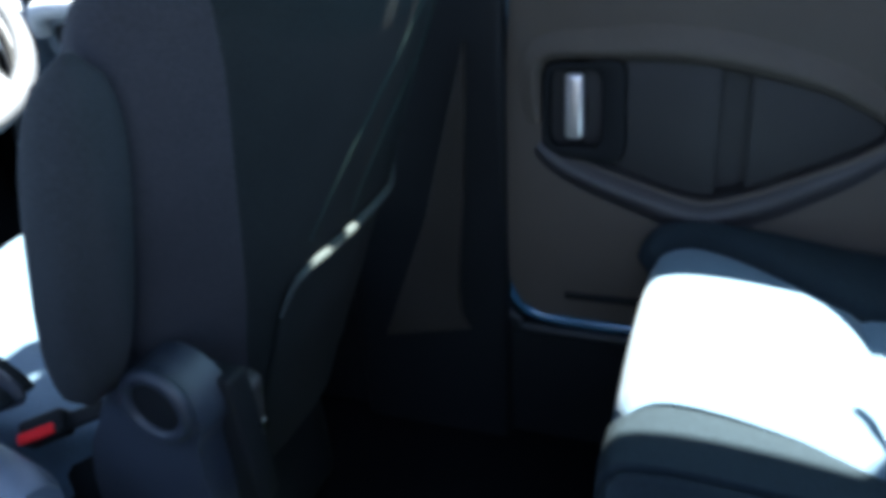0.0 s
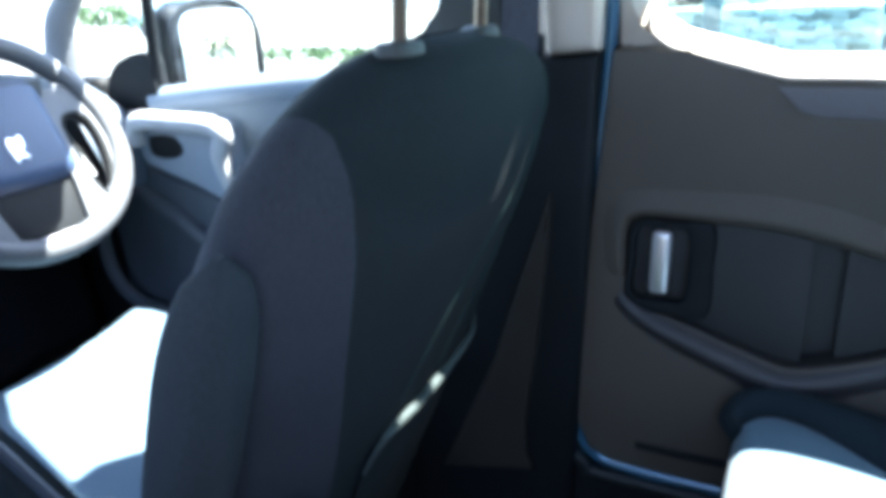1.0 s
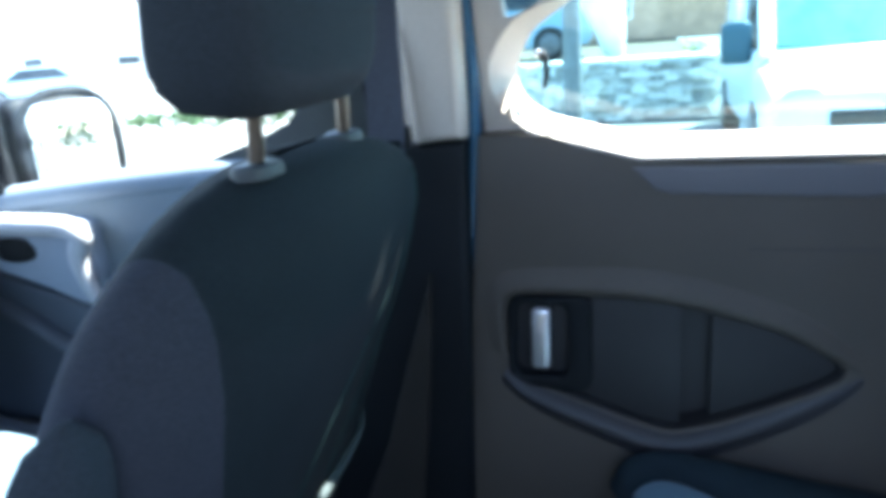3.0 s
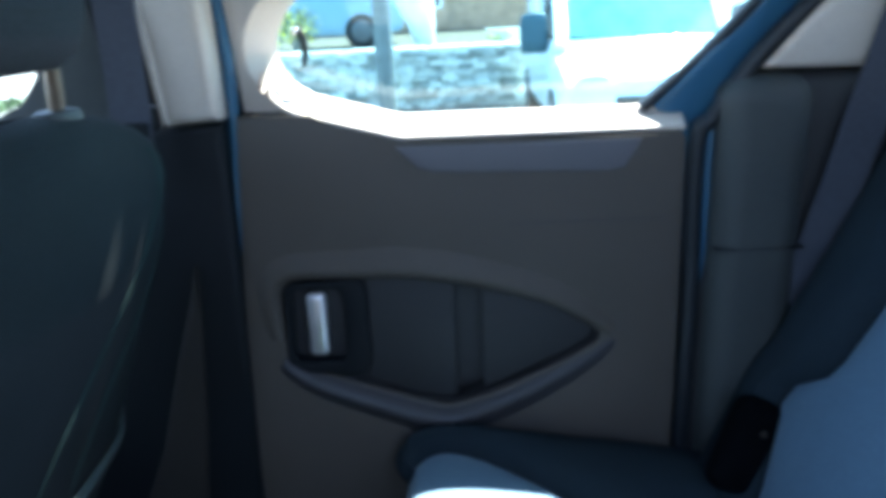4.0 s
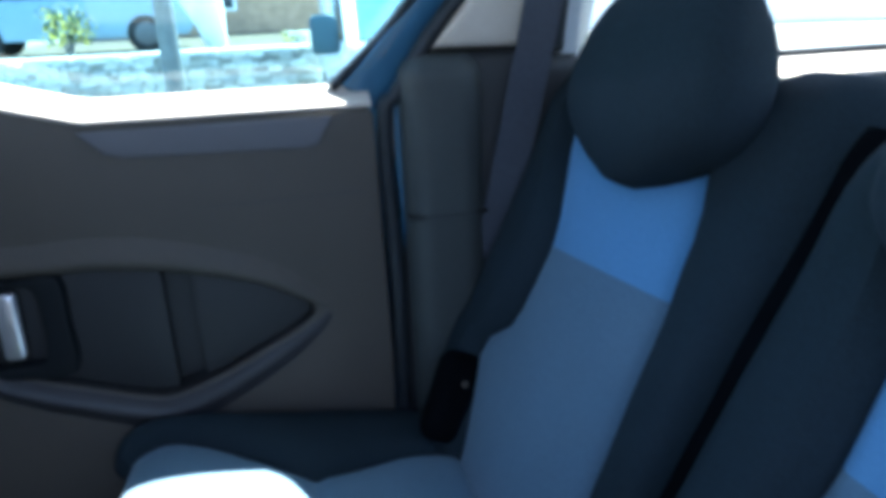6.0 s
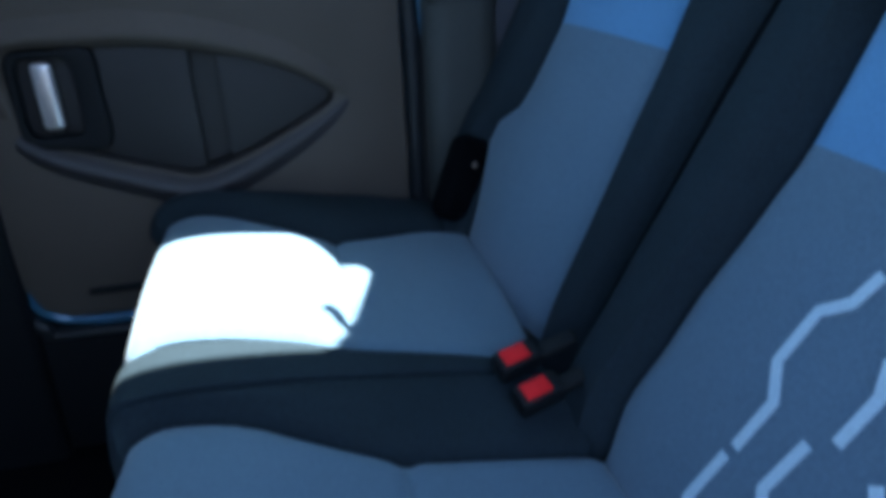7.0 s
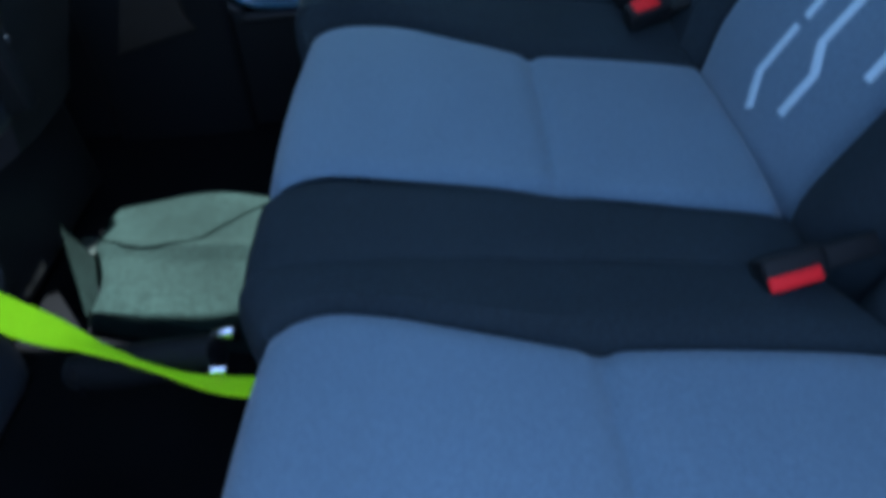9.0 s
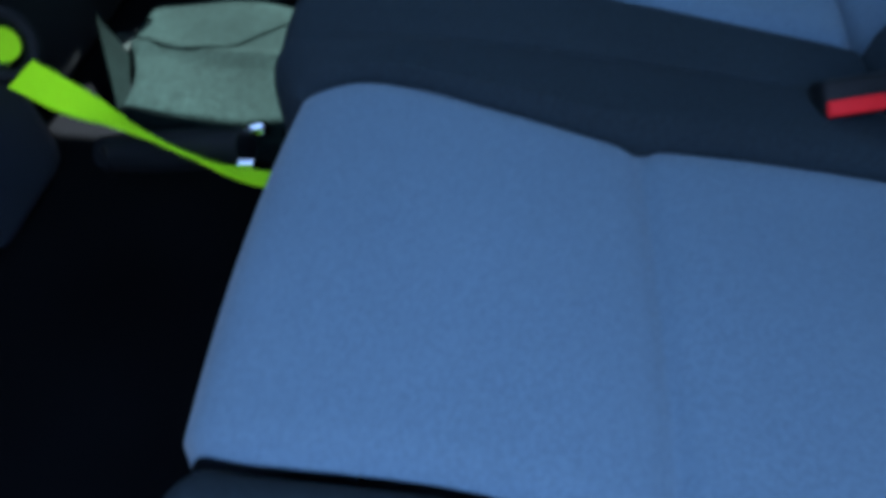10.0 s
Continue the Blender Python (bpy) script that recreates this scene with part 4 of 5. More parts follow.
        part("piping", sheet(band, span(0, 1, len(path) - 1), span(0, 1, 6)), PIPING, st, "dark green-grey corded piping")
    lip = smooth_path([rear_face(sg * y, z) + Vector((0.006, 0, 0)) for y, z in ((0.225, 0.578), (0.17, 0.568), (0.12, 0.564), (0.06, 0.562), (0.0, 0.56), (-0.045, 0.56), (-0.07, 0.548), (-0.082, 0.515))], 8)
    part("pocket_lip", tube(lip, lambda t: 0.0058 - 0.0042 * abs(2 * t - 1) ** 2, 8), FABRIC_LIP, st, "elastic hem of the seat pocket")
    part("seat_pocket", sheet(lambda u, v: rear_face(sg * (-0.08 + 0.22 * u), 0.558 - 0.22 * v) + Vector((0.003 + 0.006 * math.sin(math.pi * min(1, 0.3 + v)) * math.sin(math.pi * (0.1 + 0.8 * u)), 0, 0)), span(0, 1, 16), span(0, 1, 12)), FABRIC_FRONT, st)
    # folded-up armrest on the inner side
    rings = []
    for i in range(17):
        t = i / 16
        k = (1 - abs(2 * t - 1) ** 3.2) ** 0.5 if 0 < t < 1 else 0.05
        z = 0.535 + 0.3 * t
        rings.append(oval(-0.357 + 0.105 * (t - 0.44), sg * -0.271, z, 0.031 * k + 0.002, 0.0325 * k + 0.002, 28, 2.8))
    part("armrest", loft(rings), FABRIC_ARM, st, "folded-up charcoal fabric armrest")
    bm = plate(xz_loop([(-0.45, 0.38), (-0.447, 0.455), (-0.415, 0.51), (-0.385, 0.552), (-0.352, 0.571), (-0.324, 0.565), (-0.303, 0.543), (-0.299, 0.516), (-0.31, 0.488), (-0.328, 0.38)], 5), [], -0.262, -0.215, 0.012)
    bmesh.ops.scale(bm, vec=(1, sg, 1), verts=bm.verts)
    hinge = part("recliner_cover", bm, PLASTIC_HINGE, st, "slate-blue plastic hinge cover")
    part("knob_ring", tube([(-0.335 + 0.031 * math.cos(a), sg * -0.265, 0.541 + 0.031 * math.sin(a)) for a in (2 * math.pi * k / 32 for k in range(32))], 0.007, 10, True, up=(0, 1, 0)), PLASTIC_HINGE, hinge)
    part("knob", disc((-0.335, sg * -0.262, 0.541), 0.027, 0.008, "y", 28, 0.003), PLASTIC_BLACK, hinge, "black recliner knob")
    # solid black block in place of the shade in this gap
    part("hinge_shade_block", box((-0.325, sg * -0.212, 0.47), (0.07, 0.03, 0.15), 0.006), PLASTIC_BLACK, st, "black block standing in for the shaded gap behind the hinge")
    outer = part("rear_hinge_cover", box((-0.318, sg * -0.192, 0.462), (0.03, 0.034, 0.13), 0.012, 4, Matrix.Rotation(radians(12), 4, "Y")), PLASTIC_POCKET, st, "slim slate plastic cover")
    part("bolt", disc((-0.302, sg * -0.188, 0.468), 0.006, 0.012, "x", 14, 0.002), CHROME, outer, "chrome bolt head")
    return st


front_seat((0, 0.364, 0), 1, "charcoal fabric driver seat with folded-up armrest and raised headrest")
front_seat((0, -0.40, 0), -1, "charcoal fabric front passenger seat")
buckle((-0.503, 0.106, 0.474), (38, -14, 30), "black seat belt buckle with red button beside the driver seat", True)
con = thing("centre_console", "slate-blue plastic console between the front seats with hand brake", "console", (-0.75, 0, 0.02))
bm = box((-0.85, -0.02, 0.2), (0.85, 0.2, 0.36), 0.04, 4)
under(con, "tunnel", bm, PLASTIC_HINGE)
under(con, "hand_brake", tube(smooth_path([(-0.78, 0.068, 0.44), (-0.68, 0.062, 0.452), (-0.57, 0.05, 0.462), (-0.47, 0.036, 0.466), (-0.43, 0.03, 0.464)], 6), lambda t: 0.02 + 0.014 * math.sin(math.pi * min(1, 0.2 + 0.75 * t)), 14), PLASTIC_DASH, "slate-blue hand brake lever")
PAD = xz_loop([(-0.475, 0.548), (-0.488, 0.531), (-0.528, 0.515), (-0.6, 0.47), (-0.65, 0.38), (-0.675, 0.38), (-0.68, 0.64), (-0.60, 0.625), (-0.54, 0.59)], 4)
under(con, "side_pad", plate(PAD, [], 0.06, 0.094, 0.008), FABRIC_FRONT, "dark padded console side")
under(con, "pad_edge", tube([Vector((x, 0.078, z)) for x, z in PAD], 0.006, 8, True, up=(0, 1, 0)), PLASTIC_HINGE, "slate-blue edge trim")

# ---- front door, dashboard, wheel ----
fd = thing("front_door", "closed driver door with blue-grey panel, grab handle and window", "car door", (-0.75, 0.78, 0.2))
under(fd, "panel", plate([(-0.30, 0.1), (-0.30, 0.872), (-0.6, 0.858), (-0.86, 0.838), (-1.04, 0.82), (-1.2, 0.81), (-1.22, 0.1)], [], 0.745, 0.82, 0.012), PANEL_DOOR)
under(fd, "lower_panel", plate(xz_loop([(-0.305, 0.12), (-0.305, 0.4), (-0.32, 0.6), (-0.6, 0.585), (-0.82, 0.615), (-1.0, 0.665), (-1.18, 0.69), (-1.2, 0.4), (-1.2, 0.12), (-0.8, 0.11)], 4), [], 0.732, 0.76, 0.01), PANEL_LOWER, "darker slate lower door trim")
under(fd, "sill_cap", tube(smooth_path([(-0.3, 0.765, 0.868), (-0.6, 0.763, 0.852), (-0.86, 0.76, 0.832), (-1.05, 0.76, 0.812)], 8), 0.026, 12, flat=0.9), PLASTIC_PANEL)
hp = under(fd, "handle_plate", plate(xz_loop([(-1.06, 0.715), (-1.055, 0.77), (-1.02, 0.79), (-0.93, 0.79), (-0.85, 0.788), (-0.842, 0.74), (-0.84, 0.655), (-0.875, 0.648), (-0.94, 0.672), (-1.01, 0.694)], 4), [], 0.712, 0.75, 0.012), PLATE_GREY, "pale blue-grey handle plate")
under(fd, "grab_handle", tube(smooth_path([(-1.058, 0.705, 0.745), (-1.05, 0.70, 0.778), (-1.02, 0.694, 0.79), (-0.93, 0.69, 0.79), (-0.86, 0.69, 0.786), (-0.838, 0.69, 0.77), (-0.852, 0.692, 0.735), (-0.848, 0.697, 0.69), (-0.838, 0.704, 0.65)], 8), lambda t: 0.0175 - 0.006 * max(0, t - 0.6) / 0.4, 14, up=(0, 1, 0)), PLASTIC_GREY, "moulded grey grab handle")
part("release_recess", plate(xz_loop([(-1.035, 0.742), (-1.03, 0.758), (-1.0, 0.762), (-0.97, 0.758), (-0.955, 0.738), (-0.965, 0.724), (-1.0, 0.718), (-1.03, 0.724)], 4), [], 0.709, 0.73, 0.004), PLASTIC_BLACK, hp, "black door release recess")
under(fd, "door_bin", box((-0.845, 0.715, 0.32), (0.59, 0.06, 0.17), 0.03, 4), PLASTIC_POCKET)
under(fd, "bin_lip", tube(smooth_path([(-1.215, 0.715, 0.62), (-1.212, 0.705, 0.53), (-1.185, 0.695, 0.462), (-1.12, 0.685, 0.422), (-1.0, 0.68, 0.408), (-0.7, 0.678, 0.402), (-0.56, 0.685, 0.403)], 8), 0.014, 12, up=(0, 1, 0.2)), PANEL_LOWER, "rounded lip of the door bin")
under(fd, "arm_ridge", tube(smooth_path([(-1.15, 0.735, 0.665), (-1.02, 0.728, 0.605), (-0.9, 0.722, 0.55), (-0.6, 0.72, 0.53), (-0.34, 0.725, 0.535)], 8), 0.02, 12, flat=0.6, up=(0, 1, 0.2)), PANEL_LOWER, "moulded ridge across the door")
under(fd, "quarter_post", tube([(-1.035, 0.755, 0.84), (-0.99, 0.735, 1.17), (-0.97, 0.67, 1.40)], 0.011, 10), PLASTIC_BLACK)
under(fd, "mirror_mount", plate(xz_loop([(-1.152, 0.805), (-1.148, 0.85), (-1.12, 0.885), (-1.07, 0.903), (-1.035, 0.9), (-1.026, 0.85), (-1.03, 0.806), (-1.09, 0.8)], 4), [], 0.741, 0.775, 0.01), PLASTIC_BLACK, "black corner cover inside the door mirror")
under(fd, "pane", plate([(-0.3, 0.86), (-1.24, 0.86), (-1.2, 0.97), (-0.93, 1.36), (-0.3, 1.42)], [], 0.77, 0.774, 0, lean), GLASS)
under(fd, "window_corner", plate([(-0.66, 0.862), (-0.6, 0.884), (-0.541, 0.902), (-0.48, 0.928), (-0.449, 0.96), (-0.429, 0.998), (-0.415, 1.07), (-0.345, 1.07), (-0.345, 0.83), (-0.66, 0.83)], [], 0.754, 0.764, 0.002, lean), PLASTIC_SLATE, "dark curved corner of the window frame")
under(fd, "rear_frame", plate([(-0.29, 0.86), (-0.345, 0.86), (-0.335, 1.54), (-0.28, 1.54)], [], 0.74, 0.79, 0.008, lean), PLASTIC_BLACK)
under(fd, "window_header", plate([(-0.33, 1.535), (-0.515, 1.49), (-0.628, 1.415), (-0.69, 1.342), (-0.74, 1.312), (-0.8, 1.305), (-0.95, 1.25), (-0.9, 1.54), (-0.33, 1.54)], [], 0.743, 0.75, 0.002, lean), PLASTIC_BLACK)
mir = thing("door_mirror", "door mirror with dark housing outside the driver window", "mirror", (-1.06, 0.945, 0.872))
mm = Matrix.Rotation(radians(-18), 4, "Z")
part("housing", box((-0.03, 0, 0), (0.07, 0.19, 0.222), 0.034, 6, mm), PLASTIC_BLACK, mir)
part("mirror_glass", box((0.0165, -0.003, 0), (0.006, 0.165, 0.19), 0.0028, 3, mm), MIRROR, mir, "clear mirror glass")
ring = [mm @ Vector((0.014, p.x, p.y)) for p in oval(0, 0, 0, 0.098, 0.114, 40, 2.7)]
part("bezel", tube(ring, 0.0095, 8, True, up=(1, 0, 0)), PLASTIC_BLACK, mir, "black rounded mirror rim")
part("arm", box((-0.03, -0.115, -0.075), (0.05, 0.1, 0.04), 0.01), PLASTIC_BLACK, mir)
for side, name in ((1, "trim_a_pillar"), (-1, "trim_a_pillar_left")):
    line = [(-1.212, 0.70, 0.82), (-1.205, 0.70, 0.90), (-1.19, 0.70, 0.962), (-1.14, 0.694, 1.008), (-1.062, 0.678, 1.06), (-0.94, 0.66, 1.142), (-0.8, 0.625, 1.25), (-0.69, 0.59, 1.38), (-0.62, 0.56, 1.52)]
    single(name, tube(smooth_path([(x, side * y, z) for x, y, z in line], 8), lambda t: 0.033 - 0.012 * min(1, 2.2 * t), 14, up=(0, 1, 0)), PILLAR_GREY, "blue-grey windscreen pillar trim", "pillar trim", kind="structure")
dash_prof = [(-1.2, 0.66), (-1.07, 0.665), (-1.06, 0.74), (-1.1, 0.81), (-1.18, 0.85), (-1.35, 0.86), (-1.6, 0.82), (-1.6, 0.64)]
dash = thing("dashboard", "blue-grey moulded dashboard with instrument hood", "dashboard", (-1.3, 0, 0.6))
bm = bmesh.new()
loft([[Vector((x, y, z)) for x, z in dash_prof] for y in span(-0.72, 0.72, 6)], bm=bm)
under(dash, "moulding", bm, PLASTIC_DASH)
under(dash, "knee_panel", box((-1.48, 0, 0.48), (0.4, 1.42, 0.39), 0.04, 4, Matrix.Rotation(radians(-8), 4, "Y")), PLASTIC_BLACK, "black lower knee panel")
rings = []
for i in range(9):
    t = i / 8
    rings.append(oval(0, 0, 0, 0.17 - 0.02 * t, 0.065 - 0.01 * t, 28, 2.6))
bm = loft([[Vector((-1.0 - 0.03 * i, 0.36 + p.x, 0.845 + p.y)) for p in ring] for i, ring in enumerate(rings)])
under(dash, "instrument_hood", bm, PLASTIC_DASH)
under(dash, "instrument_screen", box((-0.998, 0.36, 0.85), (0.006, 0.27, 0.08), 0.002), RUBBER, "dark instrument screen")
ws = thing("window_2", "windscreen of the car", "windscreen", (-1.2, 0, 1.1), kind="structure")
bm = bmesh.new()
f = [bm.verts.new(p) for p in ((-1.6, -0.7, 0.82), (-1.6, 0.7, 0.82), (-0.88, 0.58, 1.54), (-0.88, -0.58, 1.54))]
bm.faces.new(f)
under(ws, "pane", bm, GLASS)
for side in (1, -1):
    single("wall_front_side", box((-1.42, side * 0.765, 0.43), (0.5, 0.06, 0.86), 0.02), PLASTIC_BLACK, "black footwell side panel ahead of the door", "side trim", kind="structure")
single("wall_front", box((-1.66, 0, 0.38), (0.06, 1.5, 0.9), 0.02), PLASTIC_BLACK, "black bulkhead below the dashboard", "bulkhead", kind="structure")

sw = thing("steering_wheel", "grey leather steering wheel with blue-grey hub and silver badge", "steering wheel", (-0.968, 0.405, 0.797))
sw.rotation_euler = (0, radians(-26.5), 0)
R = 0.172


def wheel_arc(r, deg):
    c = math.cos(radians(deg))
    return r * math.sin(radians(deg)), r * c * (1 if c > 0 else 0.86)


def wheel_plate(outline, holes, x0, x1, bevel):
    bm = plate(outline, holes, -x1, -x0, bevel)
    bmesh.ops.transform(bm, matrix=Matrix.Rotation(radians(90), 4, "Z"), verts=bm.verts)
    return bm


part("rim", tube([(0, *wheel_arc(R, a)) for a in (7.5 * k for k in range(48))], 0.018, 14, True, up=(1, 0, 0)), WHEEL_GREY, sw)
hub = part("hub", box((-0.01, 0, 0.03), (0.054, 0.176, 0.17), 0.026, 5), HUB_BLUE, sw, "blue-grey airbag cover")
part("lower_pad", wheel_plate(xz_loop([(-0.07, -0.05), (-0.062, -0.115), (-0.03, -0.132), (0.03, -0.132), (0.062, -0.115), (0.07, -0.05)], 4), [], -0.03, -0.002, 0.006), PLASTIC_BLACK, sw, "dark lower pad")
for sg in (1, -1):
    rim_side = [wheel_arc(R - 0.006, a) for a in (58, 66, 75, 84, 93, 102, 111, 120, 130, 140, 150, 158)]
    outline = [(0.07, 0.085), (0.11, 0.092)] + rim_side + [(0.055, -0.12), (0.066, -0.06)]
    hole = xz_loop([(0.094, 0.022), (0.116, 0.04), (0.14, 0.03), (0.146, -0.01), (0.138, -0.056), (0.12, -0.09), (0.106, -0.096), (0.095, -0.06)], 4)
    outline, hole = [[(sg * y, z) for y, z in loop] for loop in (outline, hole)]
    spoke = part("spoke", wheel_plate(outline, [hole], -0.018, 0.006, 0.004), WHEEL_GREY, sw)
    part("switch_surround", tube([(0.0, y, z) for y, z in hole], 0.0065, 8, True, up=(1, 0, 0)), PLASTIC_BLACK, spoke, "black surround of the opening")
    pod = part("switch_pod", box((-0.034, sg * 0.118, -0.028), (0.016, 0.066, 0.15), 0.007, 3), PLASTIC_BLACK, sw, "dark column stalk housing")
    part("switch", box((-0.022, sg * 0.112, -0.03), (0.012, 0.012, 0.062), 0.005, 3, Matrix.Rotation(radians(12 * sg), 4, "X")), BADGE, pod, "silver column switch")
part("lower_rim_bar", tube([(0.0, -0.06, -0.131), (0.002, 0.0, -0.135), (0.0, 0.06, -0.131)], 0.009, 10, flat=0.6, up=(1, 0, 0)), SATIN, sw, "satin silver trim")
badge = wheel_plate(xz_loop([(-0.012, 0.006), (-0.006, 0.018), (0.003, 0.014), (0.012, 0.019), (0.013, 0.004), (0.006, -0.004), (0.012, -0.016), (0.0, -0.012), (-0.009, -0.019)], 3), [], 0.0165, 0.0195, 0.0006)
part("badge", badge, BADGE, hub, "plain silver badge")
part("column", tube([(-0.03, 0, 0), (-0.2, 0, 0)], 0.05, 16), PLASTIC_DASH, sw)
part("stalk", tube([(-0.05, 0.04, 0.01), (-0.05, 0.14, 0.02)], 0.009, 10), PLASTIC_BLACK, sw)

# ---- things in the footwell ----
bag = thing("canvas_bag", "dark olive canvas bag with rounded flap on the sunlit floor", "bag", (-0.25, 0.26, FLOOR_Z))


def bag_top(u, v):
    near = Vector((-0.385 + 0.27 * u, 0.149 - 0.072 * u, 0.058))
    far = Vector((-0.432 + 0.3 * u, 0.402 + 0.03 * math.sin(math.pi * u ** 0.7), 0.062))
    p = near.lerp(far, v)
    e = min(u, 1 - u, v, 1 - v)
    p.z += 0.006 * math.sin(6 * u + 4 * v) + 0.012 * math.exp(-((v - 0.53) / 0.05) ** 2) - 0.02 * max(0, 1 - e / 0.05) ** 2
    p.x += 0.012 * math.sin(7 * v) * (1 - u)
    return p


bm = sheet(bag_top, span(0, 1, 30), span(0, 1, 30))
got = bmesh.ops.extrude_face_region(bm, geom=list(bm.faces))
for v in [v for v in got["geom"] if isinstance(v, bmesh.types.BMVert)]:
    v.co.z = FLOOR_Z + 0.002
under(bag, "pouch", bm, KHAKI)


def flap(u, v):
    low = lerp_table([(0, 0.66), (0.05, 0.58), (0.14, 0.515), (0.24, 0.505), (0.36, 0.52), (0.6, 0.61), (0.77, 0.73), (0.93, 0.88), (1, 0.95)], u)[0]
    p = bag_top(0.04 + 0.95 * u, 0.985 - (0.985 - low) * v)
    return p + Vector((0, 0, 0.0025 + 0.0005 * v))


bm = sheet(flap, span(0, 1, 30), span(0, 1, 12))
got = bmesh.ops.extrude_face_region(bm, geom=list(bm.faces))
bmesh.ops.translate(bm, vec=(0, 0, -0.004), verts=[v for v in got["geom"] if isinstance(v, bmesh.types.BMVert)])
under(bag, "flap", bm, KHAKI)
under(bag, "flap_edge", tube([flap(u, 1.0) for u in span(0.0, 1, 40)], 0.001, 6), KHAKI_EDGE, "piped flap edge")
bm = bmesh.new()
tri = [bm.verts.new(p) for p in ((-0.384, 0.153, 0.05), (-0.398, 0.213, 0.024), (-0.417, 0.283, 0.052), (-0.444, 0.288, 0.13))]
bm.faces.new(tri)
bmesh.ops.solidify(bm, geom=list(bm.faces), thickness=0.004)
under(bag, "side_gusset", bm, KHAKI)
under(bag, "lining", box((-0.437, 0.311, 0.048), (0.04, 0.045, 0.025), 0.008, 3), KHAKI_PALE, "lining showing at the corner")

tool = thing("folding_umbrella", "black folded umbrella with chrome end fittings on the floor", "umbrella", (-0.2, 0.0, 0.16))
under(tool, "canopy", tube(smooth_path([(-0.29, -0.03, 0.14), (-0.2, -0.04, 0.158), (-0.10, -0.05, 0.178)], 6), lambda t: 0.021 + 0.004 * math.sin(3 * t), 14), PLASTIC_BLACK)
under(tool, "chrome_tip", tube(smooth_path([(-0.102, -0.034, 0.187), (-0.09, -0.036, 0.193), (-0.075, -0.038, 0.197)], 4), 0.009, 14), CHROME, "chrome end cap")
under(tool, "chrome_ring", tube([(-0.098, -0.075, 0.176), (-0.08, -0.078, 0.18)], 0.008, 14), CHROME)
under(tool, "foot", tube([(-0.277, -0.045, 0.165), (-0.272, -0.055, 0.13)], 0.004, 8), CHROME)
A, V = Vector((0.44, 0.8, 0.37)), Vector((-0.55, 0.6, -0.62))


def twist(t):
    a = radians(lerp_table([(0, 10), (0.2, 26), (0.36, 70), (0.5, 84), (0.64, 84), (0.8, 68), (1, 54)], t)[0])
    return A * math.cos(a) + V * math.sin(a)


webbing("strap", [(-0.36, -0.006, 0.236), (-0.31, -0.024, 0.222), (-0.25, -0.046, 0.209), (-0.19, -0.067, 0.198), (-0.12, -0.092, 0.192), (-0.05, -0.113, 0.194), (0.04, -0.12, 0.19)], 0.039, twist, HIVIS,
        "neon yellow webbing strap hanging slack before the rear seats", 0.002)
rg = thing("strap_ring", "black plastic ring holding the neon yellow strap", "ring", (-0.395, 0.03, 0.248))
rg.rotation_euler = Vector((0.6, -0.66, 0.47)).to_track_quat("X", "Z").to_euler()
part("ring", tube([(0.0, 0.031 * math.cos(a), 0.038 * math.sin(a)) for a in (2 * math.pi * k / 24 for k in range(24))], 0.01, 10, True, up=(1, 0, 0)), PLASTIC_BLACK, rg)
part("wrapped_webbing", tube([(-0.012, 0, 0.0), (0.0, 0, 0)], 0.02, 16), HIVIS, rg)
part("hanger", tube([(-0.004, 0.0, 0.036), (-0.01, 0.02, 0.1), (-0.02, 0.05, 0.19)], 0.008, 8), PLASTIC_BLACK, rg)


# ---- outside ----
GZ = -0.45
bm = bmesh.new()
g = [bm.verts.new(p) for p in ((-900, -900, GZ), (900, -900, GZ), (900, 900, GZ), (-900, 900, GZ))]
bm.faces.new(g)
single("ground", bm, ASPHALT, "sunlit asphalt road and ground", "ground", kind="structure")
single("pavement", box((6.6, 14.3, GZ + 0.06), (10.8, 11.3, 0.14), 0.02), CONCRETE, "bright pale concrete driveway beside the stone wall", "driveway", kind="structure")
terrace = box((-2.35, 24.0, -0.05), (6.5, 25.4, 0.86), 0.03)
single("ground_terrace", terrace, DRY_GRASS, "raised terrace of dry grass behind the stone wall", "terrace", kind="structure")

# plain unseen wall, added to close the near side and cut low light
single("wall_near_light_cut", box((0, -2.9, GZ + 1.0), (16, 0.3, 2.0), 0.03), NEAR_WALL_DARK, "added unseen dark wall that cuts low light on the near side", "wall", kind="structure")

# stone retaining wall
WALL_Y = 11.0
sw_ = thing("stone_wall", "low retaining wall of pale grey field stones with flat capping", "stone wall", (-3.0, WALL_Y + 0.2, GZ), kind="structure")
under(sw_, "core", box((-2.15, WALL_Y + 0.22, -0.01), (6.9, 0.3, 0.86), 0), MORTAR)
rnd = random.Random(4)
for k in range(11):
    x = -5.66 + k * 0.66
    under(sw_, "capping_stone", box((x + 0.3, WALL_Y + 0.2, 0.455), (0.63, 0.44, 0.07), 0.012, 2), CONCRETE)

shapes = []
for k in range(8):
    bm = box((0, 0, 0), (1, 1, 1), 0.16, 2)
    for v in bm.verts:
        v.co += Vector((rnd.uniform(-0.05, 0.05), rnd.uniform(-0.08, 0.08), rnd.uniform(-0.05, 0.05)))
    shapes.append(mesh(bm, "stone", STONE))

# street post and white column
post = thing("street_post", "tall grey concrete street post in front of the stone wall", "post", (-0.98, 10.2, GZ))
part("shaft", tube([(0, 0, 0), (0, 0, 3.2), (0, 0, 6.5)], lambda t: 0.135 - 0.03 * t, 20, up=(1, 0, 0)), POST, post)
col = thing("white_column", "white rendered column with tapered foot on the terrace", "column", (-0.5, 12.6, 0.38))
